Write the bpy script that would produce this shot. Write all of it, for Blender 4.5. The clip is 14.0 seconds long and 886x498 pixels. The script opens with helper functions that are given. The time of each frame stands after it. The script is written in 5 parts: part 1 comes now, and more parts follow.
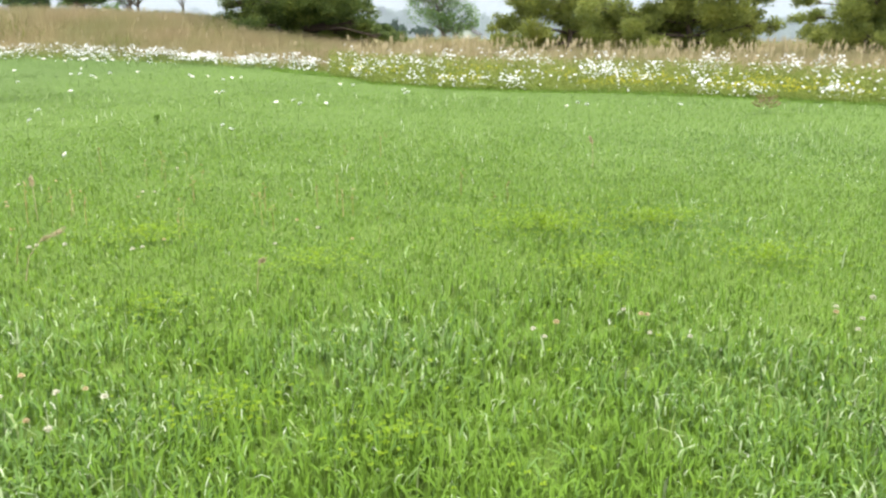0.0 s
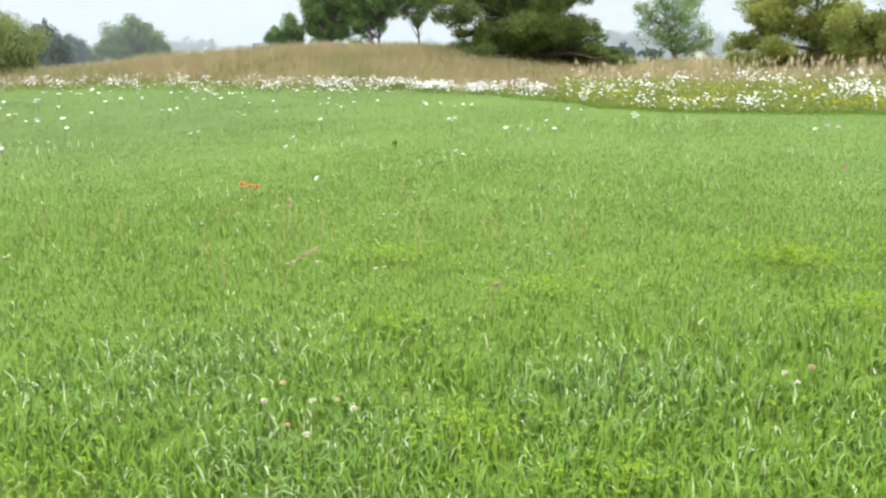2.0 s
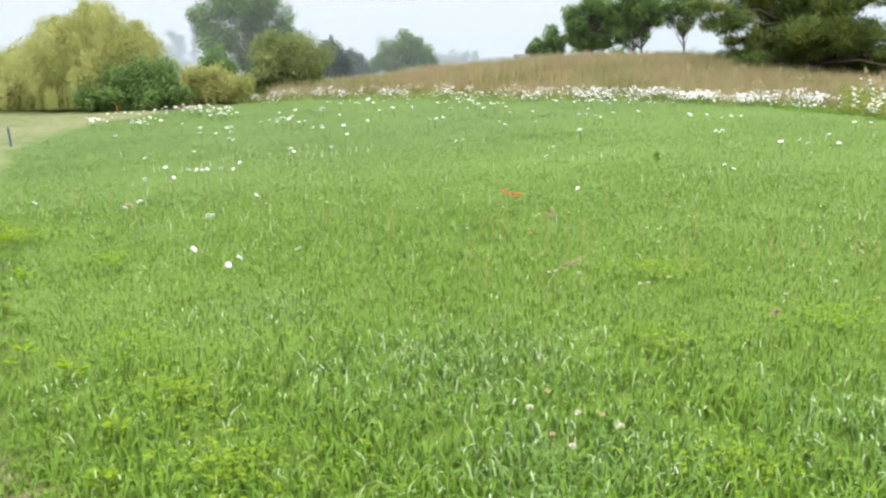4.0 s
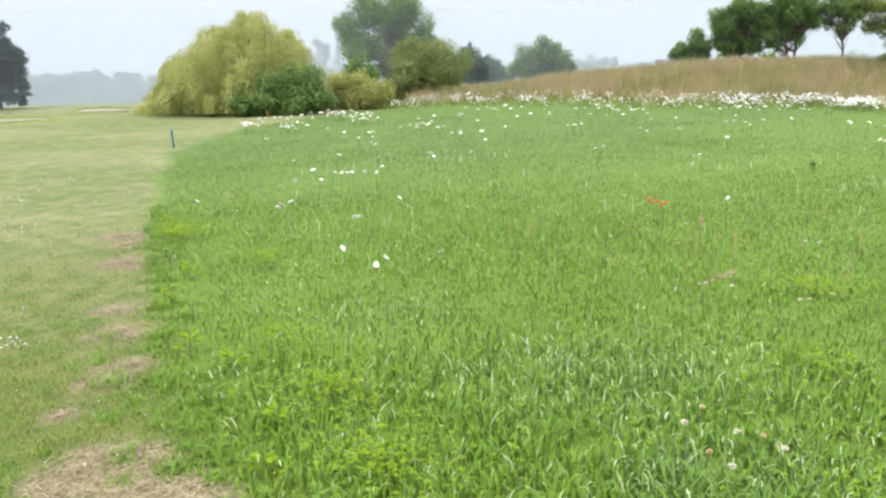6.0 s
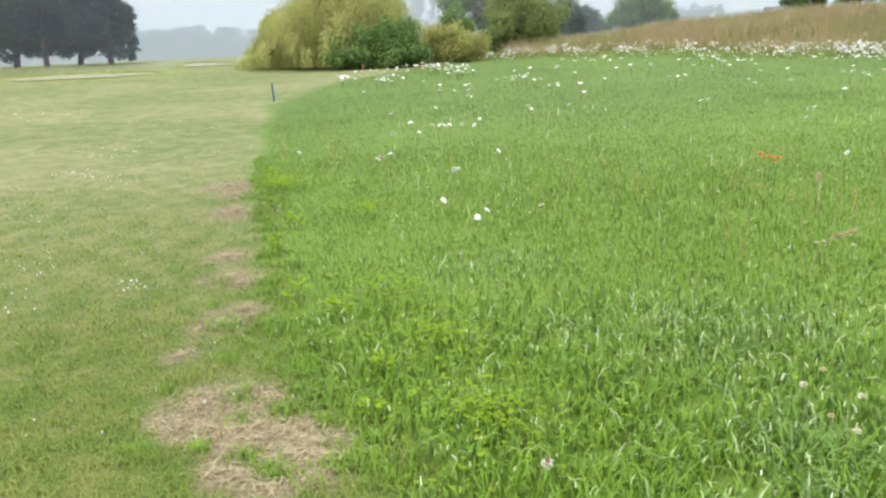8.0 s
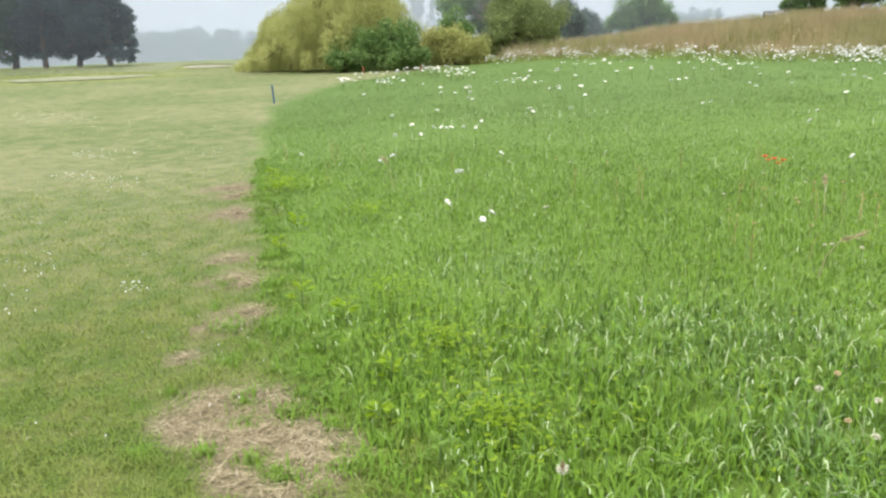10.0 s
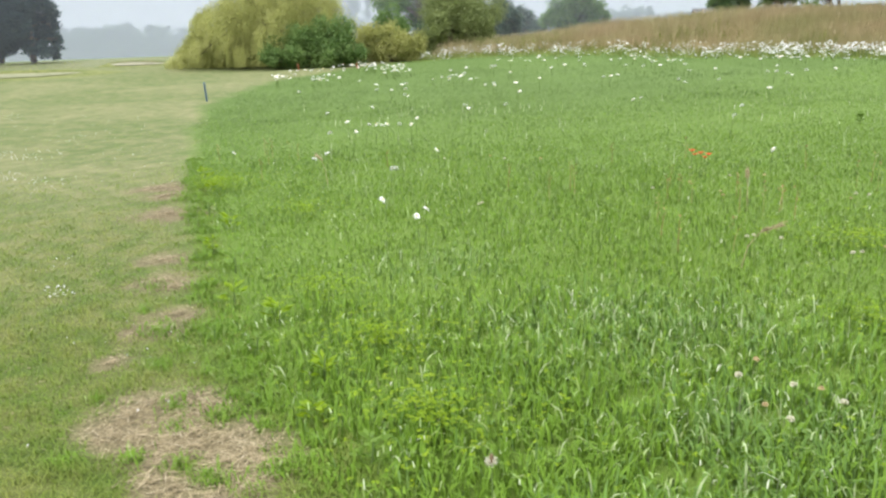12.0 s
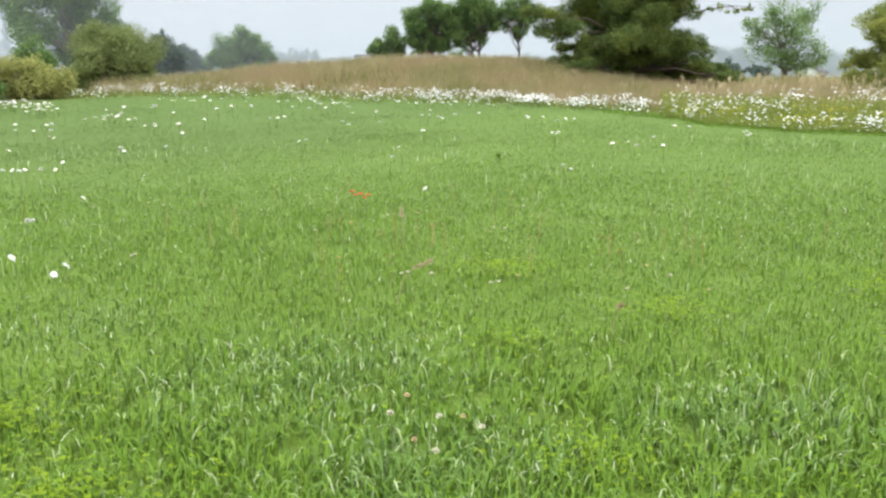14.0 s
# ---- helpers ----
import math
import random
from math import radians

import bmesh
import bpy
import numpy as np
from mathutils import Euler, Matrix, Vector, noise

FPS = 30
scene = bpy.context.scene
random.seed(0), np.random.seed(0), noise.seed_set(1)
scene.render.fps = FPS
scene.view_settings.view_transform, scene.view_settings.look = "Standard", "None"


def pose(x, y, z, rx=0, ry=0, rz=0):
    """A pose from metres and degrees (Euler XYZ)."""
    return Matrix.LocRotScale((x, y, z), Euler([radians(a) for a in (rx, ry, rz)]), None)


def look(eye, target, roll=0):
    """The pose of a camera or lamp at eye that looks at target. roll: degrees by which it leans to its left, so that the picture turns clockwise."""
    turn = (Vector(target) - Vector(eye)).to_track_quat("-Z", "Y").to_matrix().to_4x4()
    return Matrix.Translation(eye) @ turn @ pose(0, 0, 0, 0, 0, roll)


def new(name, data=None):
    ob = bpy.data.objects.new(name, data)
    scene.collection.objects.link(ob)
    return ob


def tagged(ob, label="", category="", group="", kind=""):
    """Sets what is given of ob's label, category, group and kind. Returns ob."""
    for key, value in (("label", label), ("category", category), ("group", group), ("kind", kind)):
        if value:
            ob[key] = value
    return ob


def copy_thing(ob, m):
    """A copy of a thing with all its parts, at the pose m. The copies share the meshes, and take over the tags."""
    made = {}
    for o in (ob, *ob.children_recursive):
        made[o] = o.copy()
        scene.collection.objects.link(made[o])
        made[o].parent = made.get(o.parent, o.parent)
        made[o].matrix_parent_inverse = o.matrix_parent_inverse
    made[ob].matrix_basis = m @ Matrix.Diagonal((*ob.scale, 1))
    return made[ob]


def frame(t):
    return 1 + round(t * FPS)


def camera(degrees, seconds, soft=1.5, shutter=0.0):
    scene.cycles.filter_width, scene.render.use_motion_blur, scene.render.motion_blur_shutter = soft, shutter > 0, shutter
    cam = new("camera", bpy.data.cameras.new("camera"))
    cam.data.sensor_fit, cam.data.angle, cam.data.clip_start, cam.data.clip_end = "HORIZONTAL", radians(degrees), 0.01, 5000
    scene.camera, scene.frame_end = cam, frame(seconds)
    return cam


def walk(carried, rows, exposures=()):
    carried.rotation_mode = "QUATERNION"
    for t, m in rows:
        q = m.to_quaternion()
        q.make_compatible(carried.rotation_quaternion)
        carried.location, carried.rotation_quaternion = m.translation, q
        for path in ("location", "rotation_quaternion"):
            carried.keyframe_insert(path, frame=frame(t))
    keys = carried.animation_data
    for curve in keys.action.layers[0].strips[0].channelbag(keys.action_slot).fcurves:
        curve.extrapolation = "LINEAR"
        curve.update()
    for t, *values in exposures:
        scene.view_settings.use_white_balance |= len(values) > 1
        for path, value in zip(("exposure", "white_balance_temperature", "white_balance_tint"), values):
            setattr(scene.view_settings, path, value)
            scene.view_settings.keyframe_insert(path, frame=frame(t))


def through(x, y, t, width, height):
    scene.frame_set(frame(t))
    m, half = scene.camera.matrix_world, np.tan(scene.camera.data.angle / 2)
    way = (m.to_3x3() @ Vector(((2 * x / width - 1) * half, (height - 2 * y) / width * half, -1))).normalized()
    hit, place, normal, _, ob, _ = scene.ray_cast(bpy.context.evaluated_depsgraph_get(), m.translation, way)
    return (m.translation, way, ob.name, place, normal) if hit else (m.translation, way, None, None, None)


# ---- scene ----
cam = camera(58.2, 14.0, soft=2.5)
PATH = [
    (0, 0.000, 0.000, 1.500, -0.00, -14.86, 0.46),
    (0.5, -0.017, 0.006, 1.507, 4.51, -14.48, -0.09),
    (1, -0.042, 0.022, 1.514, 9.62, -13.83, -1.58),
    (1.5, -0.062, 0.014, 1.520, 13.86, -13.45, -1.69),
    (2, -0.090, -0.002, 1.523, 16.08, -13.06, -1.37),
    (2.5, -0.116, -0.011, 1.537, 20.96, -12.34, -1.88),
    (3, -0.149, -0.028, 1.532, 25.86, -11.76, -2.13),
    (3.5, -0.170, -0.033, 1.532, 30.46, -11.45, -1.94),
    (4, -0.207, -0.037, 1.525, 34.04, -11.87, -1.69),
    (6.5, -0.302, -0.115, 1.517, 45.52, -11.53, -1.55),
    (7, -0.328, -0.130, 1.511, 47.38, -12.46, -1.41),
    (7.5, -0.354, -0.139, 1.503, 48.83, -13.50, -2.09),
    (8, -0.353, -0.140, 1.503, 50.37, -14.19, -2.29),
    (10.5, -0.426, -0.146, 1.484, 50.16, -13.99, -2.01),
    (11, -0.380, -0.136, 1.490, 49.08, -14.23, -2.28),
    (11.5, -0.393, -0.126, 1.482, 47.26, -14.39, -2.16),
    (12, -0.377, -0.123, 1.489, 45.86, -14.36, -2.09),
    (12.5, -0.332, -0.077, 1.503, 41.71, -13.91, -1.73),
    (13, -0.301, -0.004, 1.512, 32.05, -12.87, -1.53),
    (13.5, -0.278, 0.023, 1.526, 25.72, -11.66, -1.64),
    (14, -0.296, 0.018, 1.516, 22.61, -12.05, -0.47),
]
EXPOSURES = [(0, 0.07), (2, 0.05), (4, 0.0), (6.5, -0.05), (8, -0.12), (10.5, -0.18), (12.5, -0.20), (14, -0.17)]
walk(cam, [(t, pose(x, y, z, 90 + pitch, 0, yaw) @ pose(0, 0, 0, 0, 0, roll)) for t, x, y, z, yaw, pitch, roll in PATH], EXPOSURES)

# ---- sky and light: a bright overcast, misty summer morning ----
SUN_AZ, SUN_EL = radians(150), radians(58)
world = bpy.data.worlds.new("overcast_sky")
scene.world = world
world.use_nodes = True
wn, wl = world.node_tree.nodes, world.node_tree.links
wn.clear()
w_out, w_bg = wn.new("ShaderNodeOutputWorld"), wn.new("ShaderNodeBackground")
w_sky = wn.new("ShaderNodeTexSky")
w_sky.sky_type, w_sky.sun_disc = "NISHITA", False
w_sky.sun_elevation, w_sky.sun_rotation, w_sky.air_density, w_sky.dust_density = SUN_EL, SUN_AZ, 1.0, 3.0
w_co, w_sep = wn.new("ShaderNodeTexCoord"), wn.new("ShaderNodeSeparateXYZ")
w_ramp = wn.new("ShaderNodeValToRGB")
w_ramp.color_ramp.elements[0].position, w_ramp.color_ramp.elements[0].color = 0.0, (0.74, 0.81, 0.90, 1)
w_ramp.color_ramp.elements[1].position, w_ramp.color_ramp.elements[1].color = 1.0, (3.7, 3.75, 3.8, 1)
e = w_ramp.color_ramp.elements.new(0.10)
e.color = (0.86, 0.90, 0.97, 1)
w_mul, w_add = wn.new("ShaderNodeMix"), wn.new("ShaderNodeMix")
w_mul.data_type = w_add.data_type = "RGBA"
w_mul.blend_type, w_add.blend_type = "MULTIPLY", "ADD"
w_mul.inputs["Factor"].default_value = w_add.inputs["Factor"].default_value = 1.0
w_mul.inputs["B"].default_value = (0.012, 0.012, 0.012, 1)
wl.new(w_co.outputs["Generated"], w_sep.inputs[0])
wl.new(w_sep.outputs["Z"], w_ramp.inputs["Fac"])
wl.new(w_sky.outputs["Color"], w_mul.inputs["A"])
wl.new(w_mul.outputs["Result"], w_add.inputs["A"])
wl.new(w_ramp.outputs["Color"], w_add.inputs["B"])
wl.new(w_add.outputs["Result"], w_bg.inputs["Color"])
w_bg.inputs["Strength"].default_value = 1.0
wl.new(w_bg.outputs[0], w_out.inputs["Surface"])

sun_data = bpy.data.lights.new("sun", "SUN")
sun_data.energy, sun_data.angle, sun_data.color = 1.4, radians(45), (1.0, 0.96, 0.9)
sun = new("sun", sun_data)
sun.matrix_world = look((0, 0, 60), (-math.sin(SUN_AZ) * 20, -math.cos(SUN_AZ) * 20, 60 - 20 * math.tan(SUN_EL)))


# ---- materials ----
class Nodes:
    """A short way to write a material's node tree."""

    def __init__(self, name):
        self.mat = bpy.data.materials.new(name)
        self.mat.use_nodes = True
        self.tree = self.mat.node_tree
        self.tree.nodes.clear()
        self.out = self.add("ShaderNodeOutputMaterial")

    def add(self, kind):
        return self.tree.nodes.new(kind)

    def put(self, socket, value):
        if isinstance(value, bpy.types.NodeSocket):
            self.tree.links.new(value, socket)
        else:
            socket.default_value = value

    def noise(self, scale, detail=3.0, rough=0.55, object_space=True):
        n = self.add("ShaderNodeTexNoise")
        n.inputs["Scale"].default_value, n.inputs["Detail"].default_value, n.inputs["Roughness"].default_value = scale, detail, rough
        if object_space:
            self.put(n.inputs["Vector"], self.add("ShaderNodeTexCoord").outputs["Object"])
        return n.outputs["Fac"]

    def island(self):
        return self.add("ShaderNodeNewGeometry").outputs["Random Per Island"]

    def each(self):
        return self.add("ShaderNodeObjectInfo").outputs["Random"]

    def ramp(self, fac, *stops):
        r = self.add("ShaderNodeValToRGB")
        el = r.color_ramp.elements
        while len(el) < len(stops):
            el.new(0.5)
        for k, (pos, col) in enumerate(stops):
            el[k].position, el[k].color = pos, (*col, 1)
        self.put(r.inputs["Fac"], fac)
        return r.outputs["Color"]

    def mix(self, fac, a, b, blend="MIX"):
        m = self.add("ShaderNodeMix")
        m.data_type, m.blend_type = "RGBA", blend
        for key, value in (("Factor", fac), ("A", a), ("B", b)):
            self.put(m.inputs[key], value if not isinstance(value, tuple) or len(value) == 4 else (*value, 1))
        return m.outputs["Result"]

    def maths(self, op, a, b=0.0):
        m = self.add("ShaderNodeMath")
        m.operation = op
        self.put(m.inputs[0], a)
        self.put(m.inputs[1], b)
        return m.outputs[0]

    def attribute(self, name):
        a = self.add("ShaderNodeAttribute")
        a.attribute_name = name
        return a.outputs["Fac"]

    def bump(self, height, strength=0.4, distance=0.02):
        b = self.add("ShaderNodeBump")
        b.inputs["Strength"].default_value, b.inputs["Distance"].default_value = strength, distance
        self.put(b.inputs["Height"], height)
        return b.outputs["Normal"]

    def soft_up(self, amount):
        """Normals eased upwards, as in a mat of blades that scatter light among them."""
        a, b = self.add("ShaderNodeVectorMath"), self.add("ShaderNodeVectorMath")
        a.operation, b.operation = "ADD", "NORMALIZE"
        self.put(a.inputs[0], self.add("ShaderNodeNewGeometry").outputs["Normal"])
        a.inputs[1].default_value = (0, 0, amount)
        self.put(b.inputs[0], a.outputs[0])
        return b.outputs[0]

    def surface(self, colour, rough=0.6, normal=None, specular=0.4, through=0.0, metal=0.0, coat=0.0):
        p = self.add("ShaderNodeBsdfPrincipled")
        self.put(p.inputs["Base Color"], colour if not isinstance(colour, tuple) else (*colour, 1))
        self.put(p.inputs["Roughness"], rough)
        p.inputs["Specular IOR Level"].default_value, p.inputs["Metallic"].default_value = specular, metal
        if normal:
            self.put(p.inputs["Normal"], normal)
        if coat:
            p.inputs["Coat Weight"].default_value, p.inputs["Coat Roughness"].default_value = coat, 0.28
        top = p.outputs[0]
        if through:
            t = self.add("ShaderNodeBsdfTranslucent")
            self.put(t.inputs["Color"], colour if not isinstance(colour, tuple) else (*colour, 1))
            if normal:
                self.put(t.inputs["Normal"], normal)
            m = self.add("ShaderNodeMixShader")
            m.inputs[0].default_value = through
            self.put(m.inputs[1], top)
            self.put(m.inputs[2], t.outputs[0])
            top = m.outputs[0]
        self.put(self.out.inputs["Surface"], top)
        return self.mat


def leaf_material(name, dark, mid, light, scale=0.6, rough=0.5, through=0.35, specular=0.25, up=0.45):
    """Foliage: each leaf or blade its own tone, with slow changes across the plant."""
    n = Nodes(name)
    per_leaf = n.ramp(n.island(), (0.0, dark), (0.5, mid), (1.0, light))
    slow = n.ramp(n.noise(scale, 3.0), (0.3, dark), (0.52, mid), (0.72, light))
    return n.surface(n.mix(0.7, per_leaf, slow), rough, n.soft_up(up), specular, through)


def grass_material(name, dark, mid, light, straw, straw_from=0.93, rough=0.38, through=0.4, up=0.55):
    """Grass blades: tone by blade and by patch of the field, and a straw share: dry blades, in the meadow painted
    glints.
    """
    n = Nodes(name)
    r = n.island()
    tone = n.ramp(r, (0.0, dark), (0.45, mid), (0.9, light), (straw_from, light), (min(1.0, straw_from + 0.01), straw))
    patch = n.ramp(n.noise(0.55, 4.0, 0.6), (0.32, dark), (0.5, mid), (0.68, light))
    return n.surface(n.mix(0.4, tone, patch), rough, n.soft_up(up), 0.12, through, 0.0, 0.12)


def plain_material(name, a, b, scale=20.0, rough=0.6, through=0.0, bumped=0.2, specular=0.4, metal=0.0):
    n = Nodes(name)
    f = n.noise(scale, 5.0, 0.65)
    return n.surface(n.ramp(f, (0.3, a), (0.7, b)), rough, n.bump(f, bumped, 0.01), specular, through, metal)


GRASS_DARK, GRASS_MID, GRASS_LIGHT = (0.126, 0.242, 0.019), (0.150, 0.275, 0.024), (0.188, 0.318, 0.034)
# The palest tone in these puts glints on the blades into their colour.
m_grass = grass_material("meadow_grass_blades", GRASS_DARK, GRASS_MID, GRASS_LIGHT, (0.44, 0.50, 0.24), 0.975, 0.42, 0.22, 2.4)
m_grass_deep = grass_material("deep_green_grass_blades", (0.098, 0.170, 0.038), (0.112, 0.188, 0.045), (0.131, 0.208, 0.056), (0.40, 0.46, 0.24), 0.985, 0.46, 0.22, 2.6)
# Darkest and palest tones stand for the tufts' shaded gaps and glints.
m_grass_blue = grass_material("bluish_grass_blades", (0.086, 0.176, 0.028), (0.128, 0.240, 0.042), (0.205, 0.335, 0.088), (0.54, 0.60, 0.36), 0.93, 0.32, 0.22, 1.8)
# Pale colour stands in for glints on bent tips; also colours upright stalks.
m_pale_glint = grass_material("pale_and_glint_blades", (0.290, 0.420, 0.120), (0.430, 0.550, 0.250), (0.680, 0.740, 0.520), (0.84, 0.84, 0.72), 0.80, 0.32, 0.15, 1.2)


def lawn_material():
    """Short turf: fresh and mossy patches between yellowish dry ones."""
    n = Nodes("mown_grass_blades")
    tone = n.ramp(n.island(), (0.0, (0.190, 0.275, 0.046)), (0.5, (0.250, 0.330, 0.066)), (0.93, (0.310, 0.365, 0.094)), (0.95, (0.440, 0.400, 0.220)))
    patch = n.ramp(n.noise(3.2, 5.0, 0.7), (0.41, (0.130, 0.245, 0.030)), (0.5, (0.215, 0.305, 0.052)), (0.60, (0.340, 0.360, 0.108)))
    wide = n.ramp(n.noise(0.7, 3.0, 0.6), (0.36, (0.165, 0.285, 0.038)), (0.62, (0.300, 0.345, 0.092)))
    return n.surface(n.mix(0.4, n.mix(0.65, tone, patch), wide), 0.5, n.soft_up(0.8), 0.15, 0.5)


m_lawn = lawn_material()
m_clover = leaf_material("clover_leaves", (0.215, 0.345, 0.018), (0.270, 0.400, 0.022), (0.325, 0.440, 0.030), 3.0, 0.5, 0.5, 0.15)


def dry_material():
    """Straw with slow drifts of greener and of pinkish-brown grass."""
    n = Nodes("dry_grass_blades")
    tone = n.ramp(n.island(), (0.0, (0.420, 0.355, 0.185)), (0.5, (0.470, 0.398, 0.218)), (1.0, (0.525, 0.445, 0.255)))
    drift = n.ramp(n.noise(0.30, 4.0, 0.62), (0.36, (0.265, 0.300, 0.110)), (0.48, (0.430, 0.385, 0.195)), (0.56, (0.475, 0.395, 0.220)), (0.68, (0.490, 0.365, 0.230)))
    return n.surface(n.mix(0.6, tone, drift), 0.6, n.soft_up(2.2), 0.15, 0.48)


m_dry = dry_material()
m_plume = leaf_material("straw_plumes", (0.40, 0.33, 0.19), (0.50, 0.42, 0.26), (0.60, 0.52, 0.35), 6.0, 0.7, 0.35, 0.1)
m_dry_green = grass_material("tall_green_grass_blades", (0.165, 0.215, 0.042), (0.232, 0.286, 0.060), (0.300, 0.338, 0.086), (0.42, 0.36, 0.16), 0.93, 0.55, 0.4, 1.5)
m_bed = leaf_material("flower_bed_foliage", (0.200, 0.262, 0.056), (0.268, 0.325, 0.072), (0.340, 0.380, 0.096), 1.2, 0.6, 0.4, 0.15)
m_hay = grass_material("hay_stalks", (0.17, 0.132, 0.076), (0.33, 0.268, 0.158), (0.50, 0.420, 0.255), (0.64, 0.56, 0.40), 0.84, 0.6, 0.15)
m_petal = plain_material("daisy_petals", (0.80, 0.80, 0.80), (0.90, 0.90, 0.90), 60.0, 0.6, 0.3, 0.1)
m_disc = plain_material("daisy_disc", (0.65, 0.42, 0.03), (0.80, 0.55, 0.05), 300.0, 0.8, 0.0, 0.6)
m_stem = leaf_material("flower_stems", (0.09, 0.16, 0.03), (0.14, 0.22, 0.05), (0.19, 0.26, 0.08), 2.0)
m_yellow = leaf_material("yellow_petals", (0.50, 0.46, 0.03), (0.60, 0.56, 0.04), (0.70, 0.66, 0.08), 2.0, 0.6, 0.3)
m_poppy = plain_material("poppy_petals", (0.70, 0.07, 0.015), (0.85, 0.13, 0.03), 40.0, 0.5, 0.35, 0.3)
m_poppy_eye = plain_material("poppy_centre", (0.02, 0.02, 0.02), (0.06, 0.05, 0.03), 200.0, 0.7)
m_clover_white = leaf_material("clover_florets_white", (0.58, 0.55, 0.40), (0.72, 0.70, 0.55), (0.82, 0.81, 0.70), 30.0, 0.7, 0.3)
m_clover_pink = leaf_material("clover_florets_pink", (0.56, 0.43, 0.22), (0.66, 0.54, 0.32), (0.73, 0.64, 0.45), 30.0, 0.7, 0.3)
m_fluff = leaf_material("seed_head_fluff", (0.62, 0.60, 0.46), (0.76, 0.74, 0.60), (0.85, 0.84, 0.74), 40.0, 0.8, 0.4)
m_seed_core = plain_material("seed_head_core", (0.10, 0.07, 0.04), (0.20, 0.14, 0.08), 200.0, 0.8)
m_bark = plain_material("bark", (0.055, 0.042, 0.032), (0.14, 0.11, 0.085), 6.0, 0.9, 0.0, 0.9, 0.2)
m_bark_pale = plain_material("pale_bark", (0.13, 0.115, 0.095), (0.26, 0.235, 0.20), 6.0, 0.9, 0.0, 0.7, 0.2)
m_blue = plain_material("weathered_blue_paint", (0.05, 0.10, 0.155), (0.09, 0.15, 0.22), 25.0, 0.55)
m_blue_top = plain_material("pale_blue_paint", (0.12, 0.19, 0.26), (0.18, 0.25, 0.32), 25.0, 0.55)
m_orange = plain_material("weathered_orange_paint", (0.34, 0.10, 0.05), (0.45, 0.15, 0.08), 25.0, 0.6)
m_sand = plain_material("bunker_sand", (0.25, 0.24, 0.165), (0.35, 0.33, 0.235), 3.0, 0.95, 0.0, 0.4, 0.2)
m_worn = plain_material("worn_sandy_turf", (0.150, 0.165, 0.085), (0.290, 0.285, 0.190), 1.6, 0.95, 0.0, 0.4, 0.1)
m_wall = plain_material("white_render", (0.66, 0.66, 0.64), (0.78, 0.78, 0.76), 1.5, 0.9, 0.0, 0.2, 0.2)
m_roof = plain_material("grey_roof_tiles", (0.10, 0.10, 0.105), (0.17, 0.165, 0.16), 4.0, 0.85, 0.0, 0.5, 0.2)
m_glass = plain_material("dark_window_glass", (0.02, 0.025, 0.03), (0.04, 0.045, 0.05), 1.0, 0.08, 0.0, 0.0, 0.5)
# Blue, lightened needles: the distance haze is put into their colour.
m_pine_hazed = leaf_material("haze_tinted_pine_needles", (0.030, 0.050, 0.050), (0.045, 0.072, 0.070), (0.066, 0.098, 0.092), 0.5, 0.7, 0.3, 0.08)
# Greener needles, without the haze tint.
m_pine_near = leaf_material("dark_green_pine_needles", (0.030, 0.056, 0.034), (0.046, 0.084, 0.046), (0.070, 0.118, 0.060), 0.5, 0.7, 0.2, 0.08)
m_pine_green = leaf_material("green_pine_needles", (0.130, 0.180, 0.050), (0.270, 0.315, 0.074), (0.450, 0.470, 0.110), 0.8, 0.55, 0.48)
# Wide tones put the crown's highlights and shadows into the needle colour.
m_pine_lit_shade = leaf_material("lit_and_shaded_pine_needles", (0.046, 0.086, 0.026), (0.118, 0.172, 0.042), (0.340, 0.390, 0.080), 0.8, 0.55, 0.42)
m_oak = leaf_material("deep_green_leaves", (0.066, 0.136, 0.034), (0.128, 0.226, 0.054), (0.220, 0.335, 0.082), 0.9, 0.5, 0.42)
m_bush = leaf_material("leafy_bush_leaves", (0.092, 0.172, 0.046), (0.160, 0.262, 0.072), (0.255, 0.360, 0.112), 1.1, 0.5, 0.42)
m_ash = leaf_material("soft_green_leaves", (0.092, 0.175, 0.048), (0.155, 0.260, 0.070), (0.240, 0.350, 0.110), 0.8, 0.5, 0.45)
m_olive = leaf_material("olive_green_leaves", (0.165, 0.210, 0.072), (0.230, 0.285, 0.096), (0.300, 0.355, 0.130), 0.8, 0.5, 0.42)
m_willow = leaf_material("yellow_green_willow_leaves", (0.300, 0.320, 0.096), (0.410, 0.430, 0.140), (0.520, 0.525, 0.205), 0.6, 0.6, 0.45, 0.2)
m_yellowbush = leaf_material("yellowish_leaves", (0.280, 0.305, 0.092), (0.390, 0.405, 0.132), (0.490, 0.475, 0.190), 1.0, 0.6, 0.45, 0.2)
m_blueoak = leaf_material("grey_green_leaves", (0.030, 0.060, 0.040), (0.052, 0.094, 0.060), (0.084, 0.135, 0.084), 0.4)


